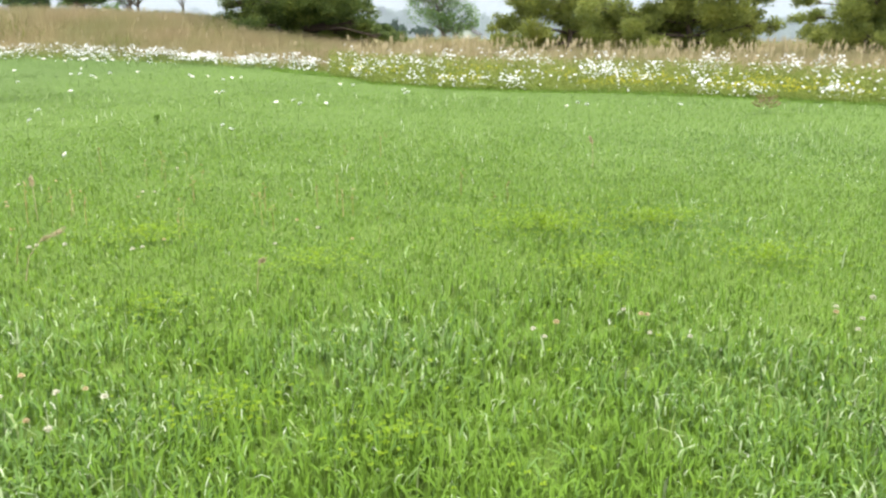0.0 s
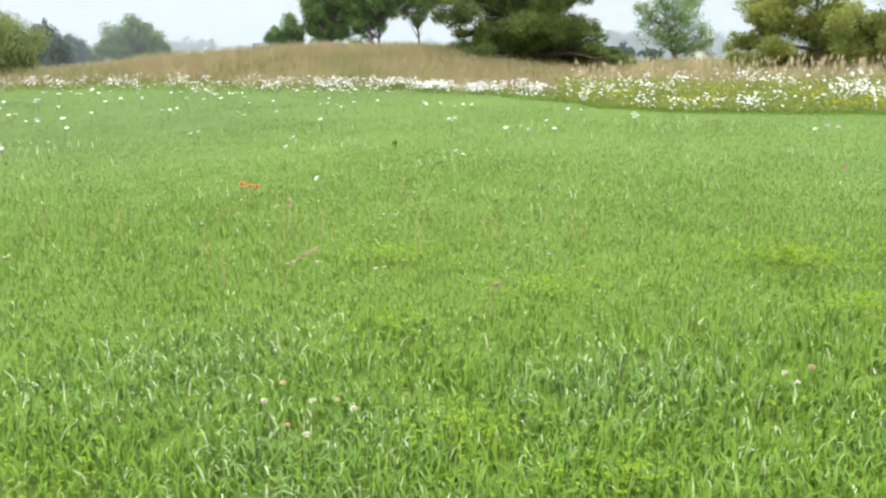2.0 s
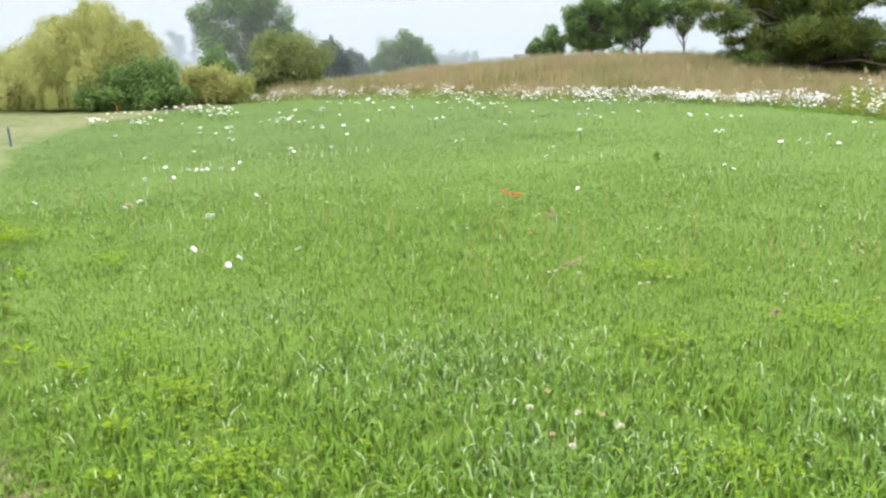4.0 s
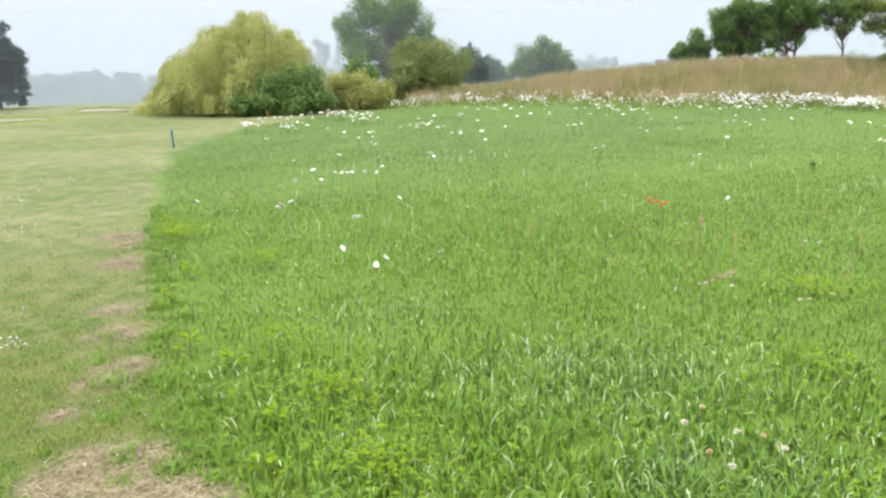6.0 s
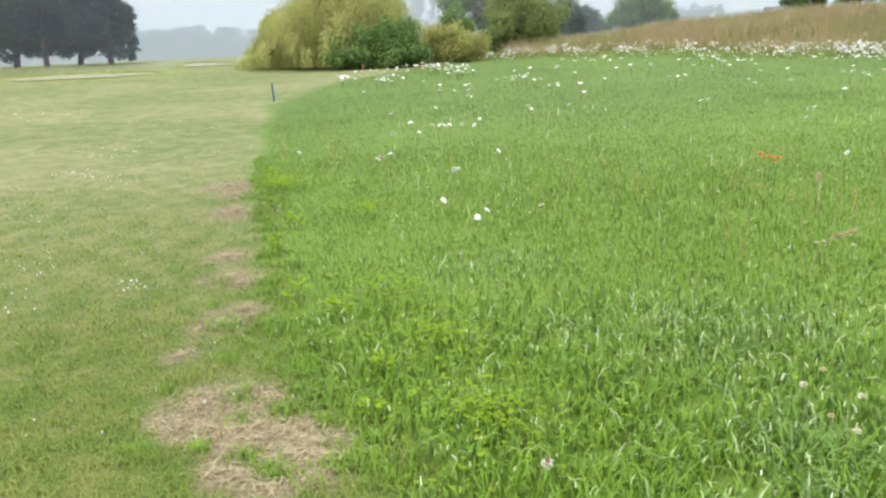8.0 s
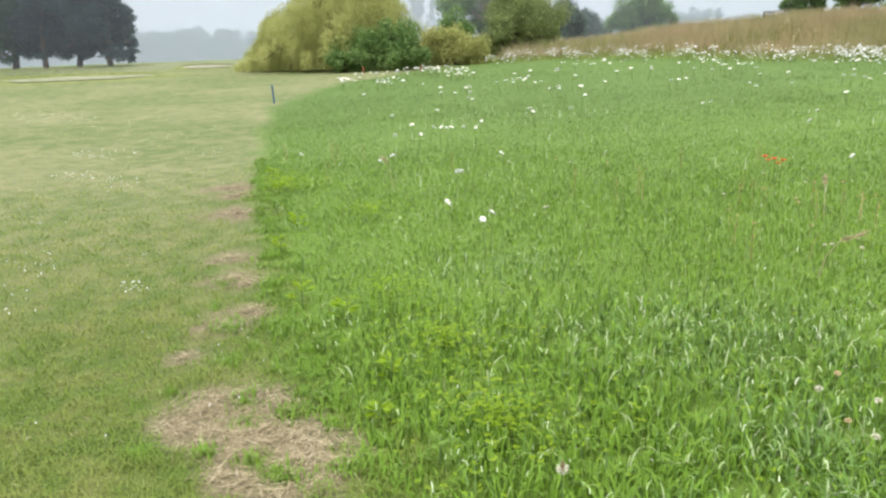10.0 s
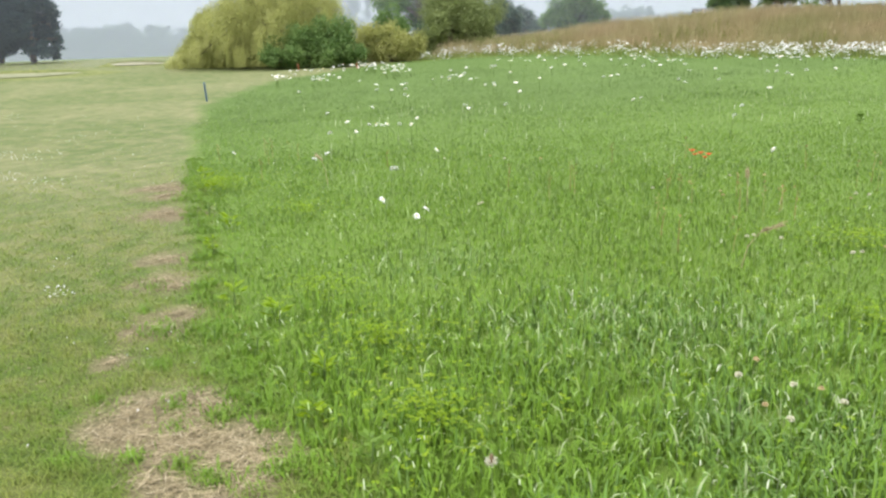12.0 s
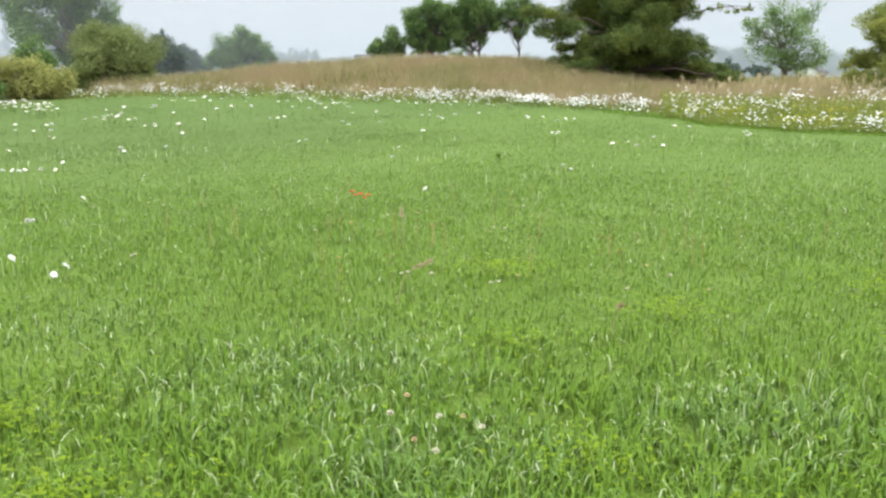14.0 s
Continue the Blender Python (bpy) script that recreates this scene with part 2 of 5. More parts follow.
def ground_material():
    """Soil and thatch under the meadow, mown turf and strewn hay, by what covers each spot."""
    n = Nodes("ground")
    fine, mid, wide = n.noise(26.0, 5.0, 0.7), n.noise(1.1, 5.0, 0.65), n.noise(0.16, 4.0, 0.6)
    thatch = n.mix(0.5, n.ramp(fine, (0.3, (0.070, 0.112, 0.020)), (0.7, (0.140, 0.215, 0.034))), n.ramp(mid, (0.3, (0.090, 0.150, 0.024)), (0.7, (0.140, 0.220, 0.034))))
    far = n.mix(0.5, n.ramp(mid, (0.35, (0.118, 0.190, 0.040)), (0.65, (0.140, 0.218, 0.046))), n.ramp(wide, (0.35, (0.116, 0.186, 0.040)), (0.65, (0.144, 0.222, 0.046))))
    # The meadow floor takes the duller green by the same share.
    far = n.mix(n.attribute("deep"), far, n.ramp(mid, (0.35, (0.098, 0.158, 0.041)), (0.65, (0.116, 0.180, 0.048))))
    meadow = n.mix(n.attribute("far"), thatch, far)
    clump = n.noise(3.2, 5.0, 0.7)
    near_turf = n.mix(0.5, n.ramp(fine, (0.3, (0.084, 0.116, 0.024)), (0.7, (0.114, 0.146, 0.034))), n.ramp(clump, (0.42, (0.058, 0.115, 0.016)), (0.60, (0.160, 0.164, 0.054))))
    turf = n.mix(0.5, n.ramp(clump, (0.40, (0.082, 0.122, 0.036)), (0.60, (0.215, 0.212, 0.104))),
                 n.mix(0.6, n.ramp(mid, (0.38, (0.092, 0.138, 0.042)), (0.62, (0.245, 0.232, 0.122))), n.ramp(wide, (0.42, (0.105, 0.145, 0.050)), (0.57, (0.235, 0.230, 0.122)))))
    hay = n.ramp(n.noise(40.0, 6.0, 0.75), (0.35, (0.065, 0.052, 0.032)), (0.65, (0.30, 0.246, 0.148)))
    dry = n.ramp(mid, (0.3, (0.20, 0.175, 0.075)), (0.7, (0.31, 0.25, 0.12)))
    base = n.mix(n.attribute("mown"), meadow, n.mix(n.attribute("far"), near_turf, turf))
    base = n.mix(n.attribute("dry"), base, dry)
    base = n.mix(n.attribute("hay"), base, hay)
    return n.surface(base, 0.95, n.bump(fine, 0.7, 0.03), 0.15)


m_ground = ground_material()


def mist_material(name, density, low, high):
    """Drifting mist: white droplets that scatter light, thinning upwards."""
    n = Nodes(name)
    z = n.add("ShaderNodeSeparateXYZ")
    n.put(z.inputs[0], n.add("ShaderNodeTexCoord").outputs["Object"])
    f = n.add("ShaderNodeMapRange")
    f.interpolation_type = "SMOOTHSTEP"
    n.put(f.inputs["Value"], z.outputs["Z"])
    for key, value in (("From Min", low), ("From Max", high), ("To Min", density), ("To Max", 0.0)):
        f.inputs[key].default_value = value
    patch = n.ramp(n.noise(0.03, 3.0), (0.3, (0.75, 0.75, 0.75)), (0.7, (1, 1, 1)))
    d, t, c = n.add("ShaderNodeBsdfDiffuse"), n.add("ShaderNodeBsdfTranslucent"), n.add("ShaderNodeBsdfTransparent")
    for s in (d, t):
        s.inputs["Color"].default_value = (0.69, 0.735, 0.86, 1)
    a, b = n.add("ShaderNodeMixShader"), n.add("ShaderNodeMixShader")
    a.inputs[0].default_value = 0.5
    n.put(a.inputs[1], d.outputs[0])
    n.put(a.inputs[2], t.outputs[0])
    n.put(b.inputs[0], n.maths("MULTIPLY", n.maths("MULTIPLY", f.outputs["Result"], patch), n.attribute("drift")))
    n.put(b.inputs[1], c.outputs[0])
    n.put(b.inputs[2], a.outputs[0])
    n.put(n.out.inputs["Surface"], b.outputs[0])
    return n.mat


# ---- mesh helpers ----
rng = np.random.default_rng(7)


def np_mesh(name, verts, faces, material, smooth=False):
    """A mesh from arrays: verts (n, 3) and a list of face arrays (m, 3) or (m, 4)."""
    me = bpy.data.meshes.new(name)
    verts = np.ascontiguousarray(verts, np.float32)
    faces = [np.asarray(f, np.int32) for f in faces if len(f)]
    loops = np.concatenate([f.ravel() for f in faces])
    sizes = np.concatenate([np.full(len(f), f.shape[1], np.int32) for f in faces])
    me.vertices.add(len(verts))
    me.vertices.foreach_set("co", verts.ravel())
    me.loops.add(len(loops))
    me.loops.foreach_set("vertex_index", loops)
    me.polygons.add(len(sizes))
    me.polygons.foreach_set("loop_start", np.concatenate([[0], np.cumsum(sizes)[:-1]]).astype(np.int32))
    if smooth:
        me.polygons.foreach_set("use_smooth", np.ones(len(sizes), bool))
    me.materials.append(material)
    me.update(calc_edges=True)
    return me


def part(name, data, parent, label=""):
    """Links a mesh as one part under a thing or under another part."""
    ob = new(name, data)
    ob.parent = parent
    return tagged(ob, label)


def ground_z(x, y):
    """The lie of the land: a shallow bowl, with the long mound behind the flowers."""
    x, y = np.asarray(x, float), np.asarray(y, float)
    r2 = x * x + y * y
    r = np.sqrt(r2)
    z = 0.00042 * np.where(r < 55, r2, 55 * 55 + 18 * (r - 55) * np.exp(-np.maximum(r - 55, 0) / 40))
    # mound: along = to its left end, across = away from the meadow
    dx, dy = x + 16.0, y - 41.0
    along, across = -0.92 * dx - 0.39 * dy, -0.39 * dx + 0.92 * dy
    sa = np.where(along > 0, 15.0, 7.4)
    sc = np.where(across > 0, 9.0, 6.5)
    z = z + MOUND * np.exp(-np.abs(along / sa) ** 2.6) * np.exp(-np.abs(across / sc) ** 2.4)
    return z + 0.03 * np.sin(x * 0.7 + 1.0) * np.sin(y * 0.53) * np.minimum(1, r / 8)


MOUND = 1.45
EDGE_R = [0.3, 0.8, 1.6, 3.1, 3.8, 4.7, 6.7, 9.4, 15.6, 21.7, 22.9, 28.6, 32.5, 36.7, 44.0]
EDGE_AZ = [10, 52, 58, 62.8, 65.2, 66.4, 65.8, 65.1, 63.8, 62.6, 62.0, 59.0, 56.7, 53.2, 46.5]
# far side of the meadow, where the flower strip and the bed stand: distance by azimuth
FAR_AZ = [-60, -30, -18, -8, 0, 5, 7, 10, 17, 23, 29, 37, 44, 60]
FAR_R = [19.6, 20.3, 20.9, 21.4, 22.3, 23.5, 26.2, 28.3, 31.8, 33.2, 34.2, 36.8, 39.4, 42.0]


def polar(x, y):
    az = np.degrees(np.arctan2(-x, y))
    return np.hypot(x, y), np.where(az < -140, az + 360, az)


def in_meadow(x, y):
    """Metres into the meadow from its mown edge (below 0: on the mown side)."""
    r, az = polar(x, y)
    return np.radians(np.minimum(np.interp(r, EDGE_R, EDGE_AZ) - az, az + 104)) * r


def to_far(x, y):
    """Metres short of the flower strip at the back of the meadow."""
    r, az = polar(x, y)
    return np.interp(az, FAR_AZ, FAR_R) - r


def scatter(n, r0, r1, az0, az1, gen=rng):
    """n spots spread evenly over a ring's sector."""
    r = np.sqrt(gen.uniform(r0 * r0, r1 * r1, n))
    az = np.radians(gen.uniform(az0, az1, n))
    return -np.sin(az) * r, np.cos(az) * r


def along_far(n, az0, az1, back0, back1):
    az = rng.uniform(az0, az1, n)
    r = np.interp(az, FAR_AZ, FAR_R) + rng.uniform(back0, back1, n)
    a = np.radians(az)
    return -np.sin(a) * r, np.cos(a) * r


def wave(x, y, s, k):
    """Smooth uneven pattern from -1 to 1 with patches of about s metres."""
    a = np.sin(x / s * 2.1 + k) + np.sin(y / s * 1.7 + 2.3 * k) + np.sin((x + y) / s * 1.3 + 1.1 * k) + np.sin((x - 0.6 * y) / s * 2.9 - k)
    return a / 4


def blade_arrays(x, y, z, height, width, bend, segs, gen=rng):
    """Curved, tapered blades rooted at x, y, z."""
    n = len(x)
    way, twist = 3.0 * wave(x, y, 0.35, 0.3) + gen.normal(0, 2.2, n), gen.uniform(-0.6, 0.6, n)
    d = np.stack([np.cos(way), np.sin(way), 0 * way], 1)
    s = np.stack([-np.sin(way + twist), np.cos(way + twist), 0 * way], 1)
    base = np.stack([x, y, z], 1)
    rows = []
    for k in range(segs):
        f = (k / segs) ** 0.8
        mid = base + d * (height * (0.18 * bend * f + 0.82 * bend * f ** 3))[:, None]
        mid[:, 2] += height * (f - 0.40 * bend * f ** 3)
        half = s * (width * 0.5 * (1 - 0.55 * f * f))[:, None]
        rows += [mid - half, mid + half]
    tip = base + d * (height * bend)[:, None]
    tip[:, 2] += height * (1 - 0.40 * bend - 0.45 * np.maximum(0, bend - 0.45))
    v = np.stack(rows + [tip], 1)
    per = 2 * segs + 1
    o = (np.arange(n) * per)[:, None]
    quads = [o + np.array([[2 * k, 2 * k + 1, 2 * k + 3, 2 * k + 2]]) for k in range(segs - 1)]
    tris = o + np.array([[2 * segs - 2, 2 * segs - 1, 2 * segs]])
    return v.reshape(-1, 3), quads + [tris]


def merge(*blocks):
    """Joins (verts, faces) blocks into one."""
    verts, faces, at = [], [], 0
    for v, f in blocks:
        verts.append(v)
        faces += [np.asarray(q) + at for q in f if len(q)]
        at += len(v)
    return np.concatenate(verts), faces


def tube_arrays(points, radii, sides=6):
    """A tapered tube along points, closed at its end."""
    points, radii = np.asarray(points, float), np.asarray(radii, float)
    rings = []
    for k, p in enumerate(points):
        d = points[min(k + 1, len(points) - 1)] - points[max(k - 1, 0)]
        d = d / (np.linalg.norm(d) + 1e-9)
        a = np.cross(d, (0.3, 0.9, 0.1) if abs(d[2]) > 0.8 else (0, 0, 1))
        a = a / (np.linalg.norm(a) + 1e-9)
        b = np.cross(d, a)
        ang = np.arange(sides) * 2 * np.pi / sides
        rings.append(p + radii[k] * (np.cos(ang)[:, None] * a + np.sin(ang)[:, None] * b))
    v = np.concatenate(rings + [points[-1:] + 0.0])
    q = []
    for k in range(len(points) - 1):
        for j in range(sides):
            q.append((k * sides + j, k * sides + (j + 1) % sides, (k + 1) * sides + (j + 1) % sides, (k + 1) * sides + j))
    last = (len(points) - 1) * sides
    t = [(last + j, last + (j + 1) % sides, len(v) - 1) for j in range(sides)]
    return v, [np.array(q), np.array(t)]


def leaf_arrays(centre, long, wide, up_bias=0.4, gen=rng, along=None):
    """Pointed four-cornered leaves, folded a little, at the given centres."""
    n = len(centre)
    a = gen.normal(size=(n, 3)) if along is None else along + gen.normal(size=(n, 3)) * 0.35
    a /= np.linalg.norm(a, axis=1)[:, None]
    nrm = gen.normal(size=(n, 3)) + np.array([0, 0, up_bias * 2])
    b = np.cross(nrm, a)
    b /= np.linalg.norm(b, axis=1)[:, None] + 1e-9
    long, wide = np.broadcast_to(long, n)[:, None], np.broadcast_to(wide, n)[:, None]
    c = np.cross(a, b)
    v = np.stack([centre - a * long / 2, centre + b * wide / 2 + c * wide * 0.15, centre + a * long / 2, centre - b * wide / 2 + c * wide * 0.15], 1)
    f = (np.arange(n) * 4)[:, None] + np.array([[0, 1, 2, 3]])
    return v.reshape(-1, 3), [f]


# ---- ground: one sheet to the horizon ----
def deepness(x, y):
    """Share of duller, darker green by place: rising with distance, most before the mound's left end."""
    return np.clip((np.hypot(x, y) - 4) / 18, 0, 1) * np.clip((1.0 - x + 2.5 * wave(x, y, 5.0, 1.0)) / 14, 0.45, 0.95)


def build_ground():
    radii = np.concatenate([np.linspace(0.25, 12, 90), np.geomspace(12.2, 70, 90), np.geomspace(74, 3000, 26)])
    count = 300
    ang = np.arange(count) * 2 * np.pi / count
    x = np.concatenate([[0.0], (radii[:, None] * np.sin(ang)[None]).ravel()])
    y = np.concatenate([[0.0], (radii[:, None] * np.cos(ang)[None]).ravel()])
    v = np.stack([x, y, ground_z(x, y)], 1)
    i, j = np.meshgrid(np.arange(len(radii) - 1), np.arange(count), indexing="ij")
    a, b = 1 + i * count + j, 1 + i * count + (j + 1) % count
    quads = np.stack([a, a + count, b + count, b], -1).reshape(-1, 4)
    k = np.arange(count)
    tris = np.stack([0 * k, 1 + k, 1 + (k + 1) % count], 1)
    me = np_mesh("ground", v, [quads, tris], m_ground, True)
    r, _ = polar(x, y)
    inside, short = in_meadow(x, y), to_far(x, y)
    uneven = 0.12 * wave(x, y, 0.5, 1.0)
    mown = np.clip(0.5 - (inside + uneven) / 0.25, 0, 1) * np.clip((75 - r) / 5 + 1, 0, 1)
    dry = np.clip((-short - 1.6) / 1.0, 0, 1) * np.clip(inside / 1.5, 0, 1) * (r < 62)
    far = np.clip((r - 3) / 7, 0, 1)
    hay = np.zeros(len(x))
    for hx, hy, hr in HAY:
        d = np.hypot(x - hx, y - hy) / hr
        hay = np.maximum(hay, np.clip(1.75 - 1.0 * d + 0.8 * wave(x, y, 0.07, 2.0), 0, 1))
    for name, values in (("deep", deepness(x, y)), ("mown", mown), ("dry", dry), ("far", far), ("hay", hay * 0.95)):
        me.attributes.new(name, "FLOAT", "POINT").data.foreach_set("value", values.astype(np.float32))
    tagged(new("ground", me), "gently rolling turf ground of a misty golf course", "ground", kind="structure")


HAY = [(-3.57, 1.07, 0.14), (-3.45, 0.95, 0.14), (-3.62, 1.2, 0.12), (-3.58, 1.32, 0.11), (-3.42, 1.35, 0.12), (-3.24, 1.07, 0.12), (-3.11, 1.14, 0.11), (-3.07, 1.25, 0.14), (-2.92, 1.27, 0.14), (-2.79, 1.23, 0.12), (-2.91, 1.15, 0.11),
       (-3.38, 1.22, 0.12), (-3.22, 1.2, 0.11), (-3.34, 1.02, 0.10), (-3.12, 1.03, 0.10), (-2.88, 0.94, 0.11), (-2.98, 0.89, 0.08), (-2.72, 0.98, 0.12), (-2.69, 1.11, 0.09), (-4.54, 1.66, 0.15), (-4.68, 1.86, 0.14), (-4.24, 1.28, 0.08), (-5.41, 2.09, 0.16), (-5.24, 2.11, 0.12), (-5.93, 2.37, 0.15), (-7.39, 3.13, 0.27), (-8.79, 3.73, 0.27), (-8.25, 3.53, 0.19)]
# green tufts that stand in the hay
TUFTS = [(-3.32, 1.16), (-3.41, 1.48), (-3.2, 0.92), (-3.05, 1.42), (-2.83, 1.05), (-2.72, 1.12), (-3.74, 1.53), (-4.11, 1.6), (-3.84, 1.06), (-3.35, 0.73), (-3.0, 1.02), (-4.0, 1.42), (-4.9, 1.75), (-2.62, 0.86)]
build_ground()


def stuff(name, blocks, material, label, category, smooth=False):
    v, f = merge(*blocks)
    ob = new(name, np_mesh(name, v, f, material, smooth))
    return tagged(ob, label, category, kind="stuff")


# ---- the meadow's grass ----
BLUE = [(-2.5, 3.5, 0.8), (1.5, 3.1, 0.7), (-0.3, 3.6, 0.5), (3.0, 3.2, 0.8), (1.9, 6.4, 0.9), (-1.4, 2.7, 0.5), (4.2, 11.5, 2.5), (-4.2, 3.6, 0.5), (-1.2, 2.1, 0.45), (1.3, 2.2, 0.4), (1.9, 2.7, 0.5)]
BRIGHT = [(-3.34, 2.27, 0.32), (-2.51, 1.85, 0.30), (-6.27, 3.89, 0.28), (-8.1, 4.1, 0.5), (0.79, 6.15, 0.55), (1.7, 6.38, 0.5), (-2.18, 5.69, 0.35), (-0.82, 4.99, 0.3),
          (-0.87, 2.86, 0.2), (-4.3, 2.6, 0.25), (-0.2, 2.6, 0.15), (1.0, 4.9, 0.3), (2.2, 5.2, 0.35), (-1.6, 4.1, 0.2)]


def nearness(x, y, spots):
    best = np.zeros(len(x))
    for sx, sy, sr in spots:
        best = np.maximum(best, np.clip(1.4 - np.hypot(x - sx, y - sy) / sr, 0, 1))
    return best


def meadow_ring(n, r0, r1, width, segs, tall=1.0, az0=-46, az1=68, blend_in=0.01, blend_out=0.01):
    """Blades over a ring of the field, thinning out over its inner and outer borders."""
    x, y = scatter(n, r0, r1, az0, az1)
    r = np.hypot(x, y)
    keep = (rng.random(n) < np.minimum((r - r0) / blend_in, (r1 - r) / blend_out)) & (rng.random(n) < np.clip(in_meadow(x, y) / 0.2, 0.6, 1)) & (in_meadow(x, y) + 0.16 * wave(x, y, 0.45, 3.0) > -0.02) & (to_far(x, y) > -0.6) & ((rng.random(n) > 0.7) | (segs < 3) | (wave(x, y, 0.16, 6.0) > -0.34))
    x, y = x[keep], y[keep]
    edge = np.clip(in_meadow(x, y) / 0.25, 0.75, 1)
    h = tall * edge * (0.120 + 0.035 * wave(x, y, 1.6, 0.7) + 0.035 * wave(x, y, 0.27, 1.9)) * rng.uniform(0.45, 1.3, len(x))
    bend = np.clip(rng.gamma(1.8, 0.30, len(x)), 0.05, 1.3)
    blue = rng.random(len(x)) < 0.06 * (segs > 1) + 0.45 * nearness(x, y, BLUE)
    w = width * rng.uniform(0.6, 1.3, len(x))
    z = ground_z(x, y) - 0.004
    out = []
    deep = ~blue & (rng.random(len(x)) < deepness(x, y))
    for m in (~blue & ~deep, blue, deep):
        hh = h[m] * (1.12 if m is blue else 1.0)
        out.append(blade_arrays(x[m], y[m], z[m], hh, w[m], bend[m] * (1.25 if m is blue else 1.0), segs))
    return out


rings = [meadow_ring(82000, 1.3, 5.0, 0.0088, 3, 0.94, blend_out=2.2), meadow_ring(270000, 2.9, 13.5, 0.0078, 2, 0.46, blend_in=2.2, blend_out=6.0), meadow_ring(400000, 7.0, 25.0, 0.015, 1, 0.31, blend_in=6.0, blend_out=8.0), meadow_ring(240000, 17.0, 43.0, 0.026, 1, 0.33, blend_in=8.0),
         meadow_ring(34000, 0.2, 5.2, 0.012, 2, 1.0, -106, -45, blend_out=1.6), meadow_ring(6500, 0.2, 1.35, 0.009, 2, 1.0), meadow_ring(62000, 3.6, 19.0, 0.020, 1, 0.8, -106, -45, blend_in=1.6)]
stuff("meadow_grass", [r[0] for r in rings], m_grass, "fresh green knee-low meadow grass, uneven and blown over", "grass")
stuff("deep_green_meadow_grass", [r[2] for r in rings], m_grass_deep, "duller deep green meadow grass farther out", "grass")
stuff("bluish_meadow_grass", [r[1] for r in rings], m_grass_blue, "bluish-green arching grass tufts with pale blades painted as glints", "grass")


def bed_front():
    x, y = along_far(26000, -34, 12, -0.9, 0.5)
    h = rng.uniform(0.05, 0.13, len(x)) * np.clip(1.0 + 0.6 * -to_far(x, y), 0.5, 1.3)
    return blade_arrays(x, y, ground_z(x, y) - 0.004, h, rng.uniform(0.010, 0.020, len(x)), rng.uniform(0.2, 1.1, len(x)), 2)


# pale tips painted as glints, and longer single blades, above the rest
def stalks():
    """Bent tips with glints put into their pale colour, thick in the bluish tufts, and a few longer arching blades."""
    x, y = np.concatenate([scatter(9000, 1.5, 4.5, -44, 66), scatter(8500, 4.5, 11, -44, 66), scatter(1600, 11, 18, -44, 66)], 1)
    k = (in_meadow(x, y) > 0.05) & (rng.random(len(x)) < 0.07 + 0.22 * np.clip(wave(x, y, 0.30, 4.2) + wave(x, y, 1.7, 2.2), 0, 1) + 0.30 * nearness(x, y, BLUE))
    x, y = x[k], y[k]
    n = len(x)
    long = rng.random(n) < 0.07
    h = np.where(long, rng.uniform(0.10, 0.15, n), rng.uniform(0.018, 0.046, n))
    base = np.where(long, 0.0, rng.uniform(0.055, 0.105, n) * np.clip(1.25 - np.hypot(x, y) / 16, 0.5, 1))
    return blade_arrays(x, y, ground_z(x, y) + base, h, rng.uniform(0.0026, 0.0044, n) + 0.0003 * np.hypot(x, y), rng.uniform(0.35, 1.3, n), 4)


stuff("bed_edge_grass", [bed_front()], m_grass, "green grass growing up against the flower bed", "grass")
def upright_stalks():
    """Thin pale flowering stalks that stand straight above the grass farther out."""
    x, y = scatter(3000, 5.5, 19, -40, 58)
    k = (in_meadow(x, y) > 0.3) & (to_far(x, y) > 0.5) & (rng.random(len(x)) < 0.12 + 0.75 * np.clip(wave(x, y, 1.9, 1.7) + 0.5 * wave(x, y, 0.5, 0.4), 0, 1))
    x, y = x[k], y[k]
    return blade_arrays(x, y, ground_z(x, y), rng.uniform(0.09, 0.19, len(x)), 0.0028 + 0.00035 * np.hypot(x, y), rng.uniform(0.05, 0.5, len(x)), 3)


stuff("flowering_grass_stalks", [upright_stalks()], m_pale_glint, "thin pale upright grass stalks in the meadow", "grass")
stuff("long_grass_blades", [stalks()], m_pale_glint, "short pale blade tips painted as glints, and a few long arching blades", "grass")


def clover_patch(n):
    """Low three-leaved clover in patches between the blades."""
    xs, ys = [], []
    for sx, sy, sr in BRIGHT:
        m = int(n * sr * sr)
        a, d = rng.uniform(0, 2 * np.pi, m), sr * 0.75 * np.abs(rng.normal(0, 1, m))
        xs.append(sx + np.cos(a) * d * 1.25)
        ys.append(sy + np.sin(a) * d)
    sx, sy = scatter(2600, 1.6, 11, -44, 66)
    x, y = np.concatenate(xs + [sx]), np.concatenate(ys + [sy])
    k = in_meadow(x, y) > 0.02
    x, y = x[k], y[k]
    z = ground_z(x, y) + rng.uniform(0.05, 0.15, len(x))
    turn = rng.uniform(0, 2 * np.pi, len(x))
    blocks = []
    for k in range(3):
        a = turn + k * 2.094
        d = np.stack([np.cos(a), np.sin(a), rng.uniform(-0.1, 0.35, len(x))], 1)
        size = rng.uniform(0.010, 0.019, len(x))
        c = np.stack([x, y, z], 1) + d * size[:, None] * 0.5
        blocks.append(leaf_arrays(c, size, size * 0.85, 1.6, rng, d * 3))
    return blocks


stuff("clover_leaves", clover_patch(3200), m_clover, "bright yellow-green clover leaves in patches", "clover")


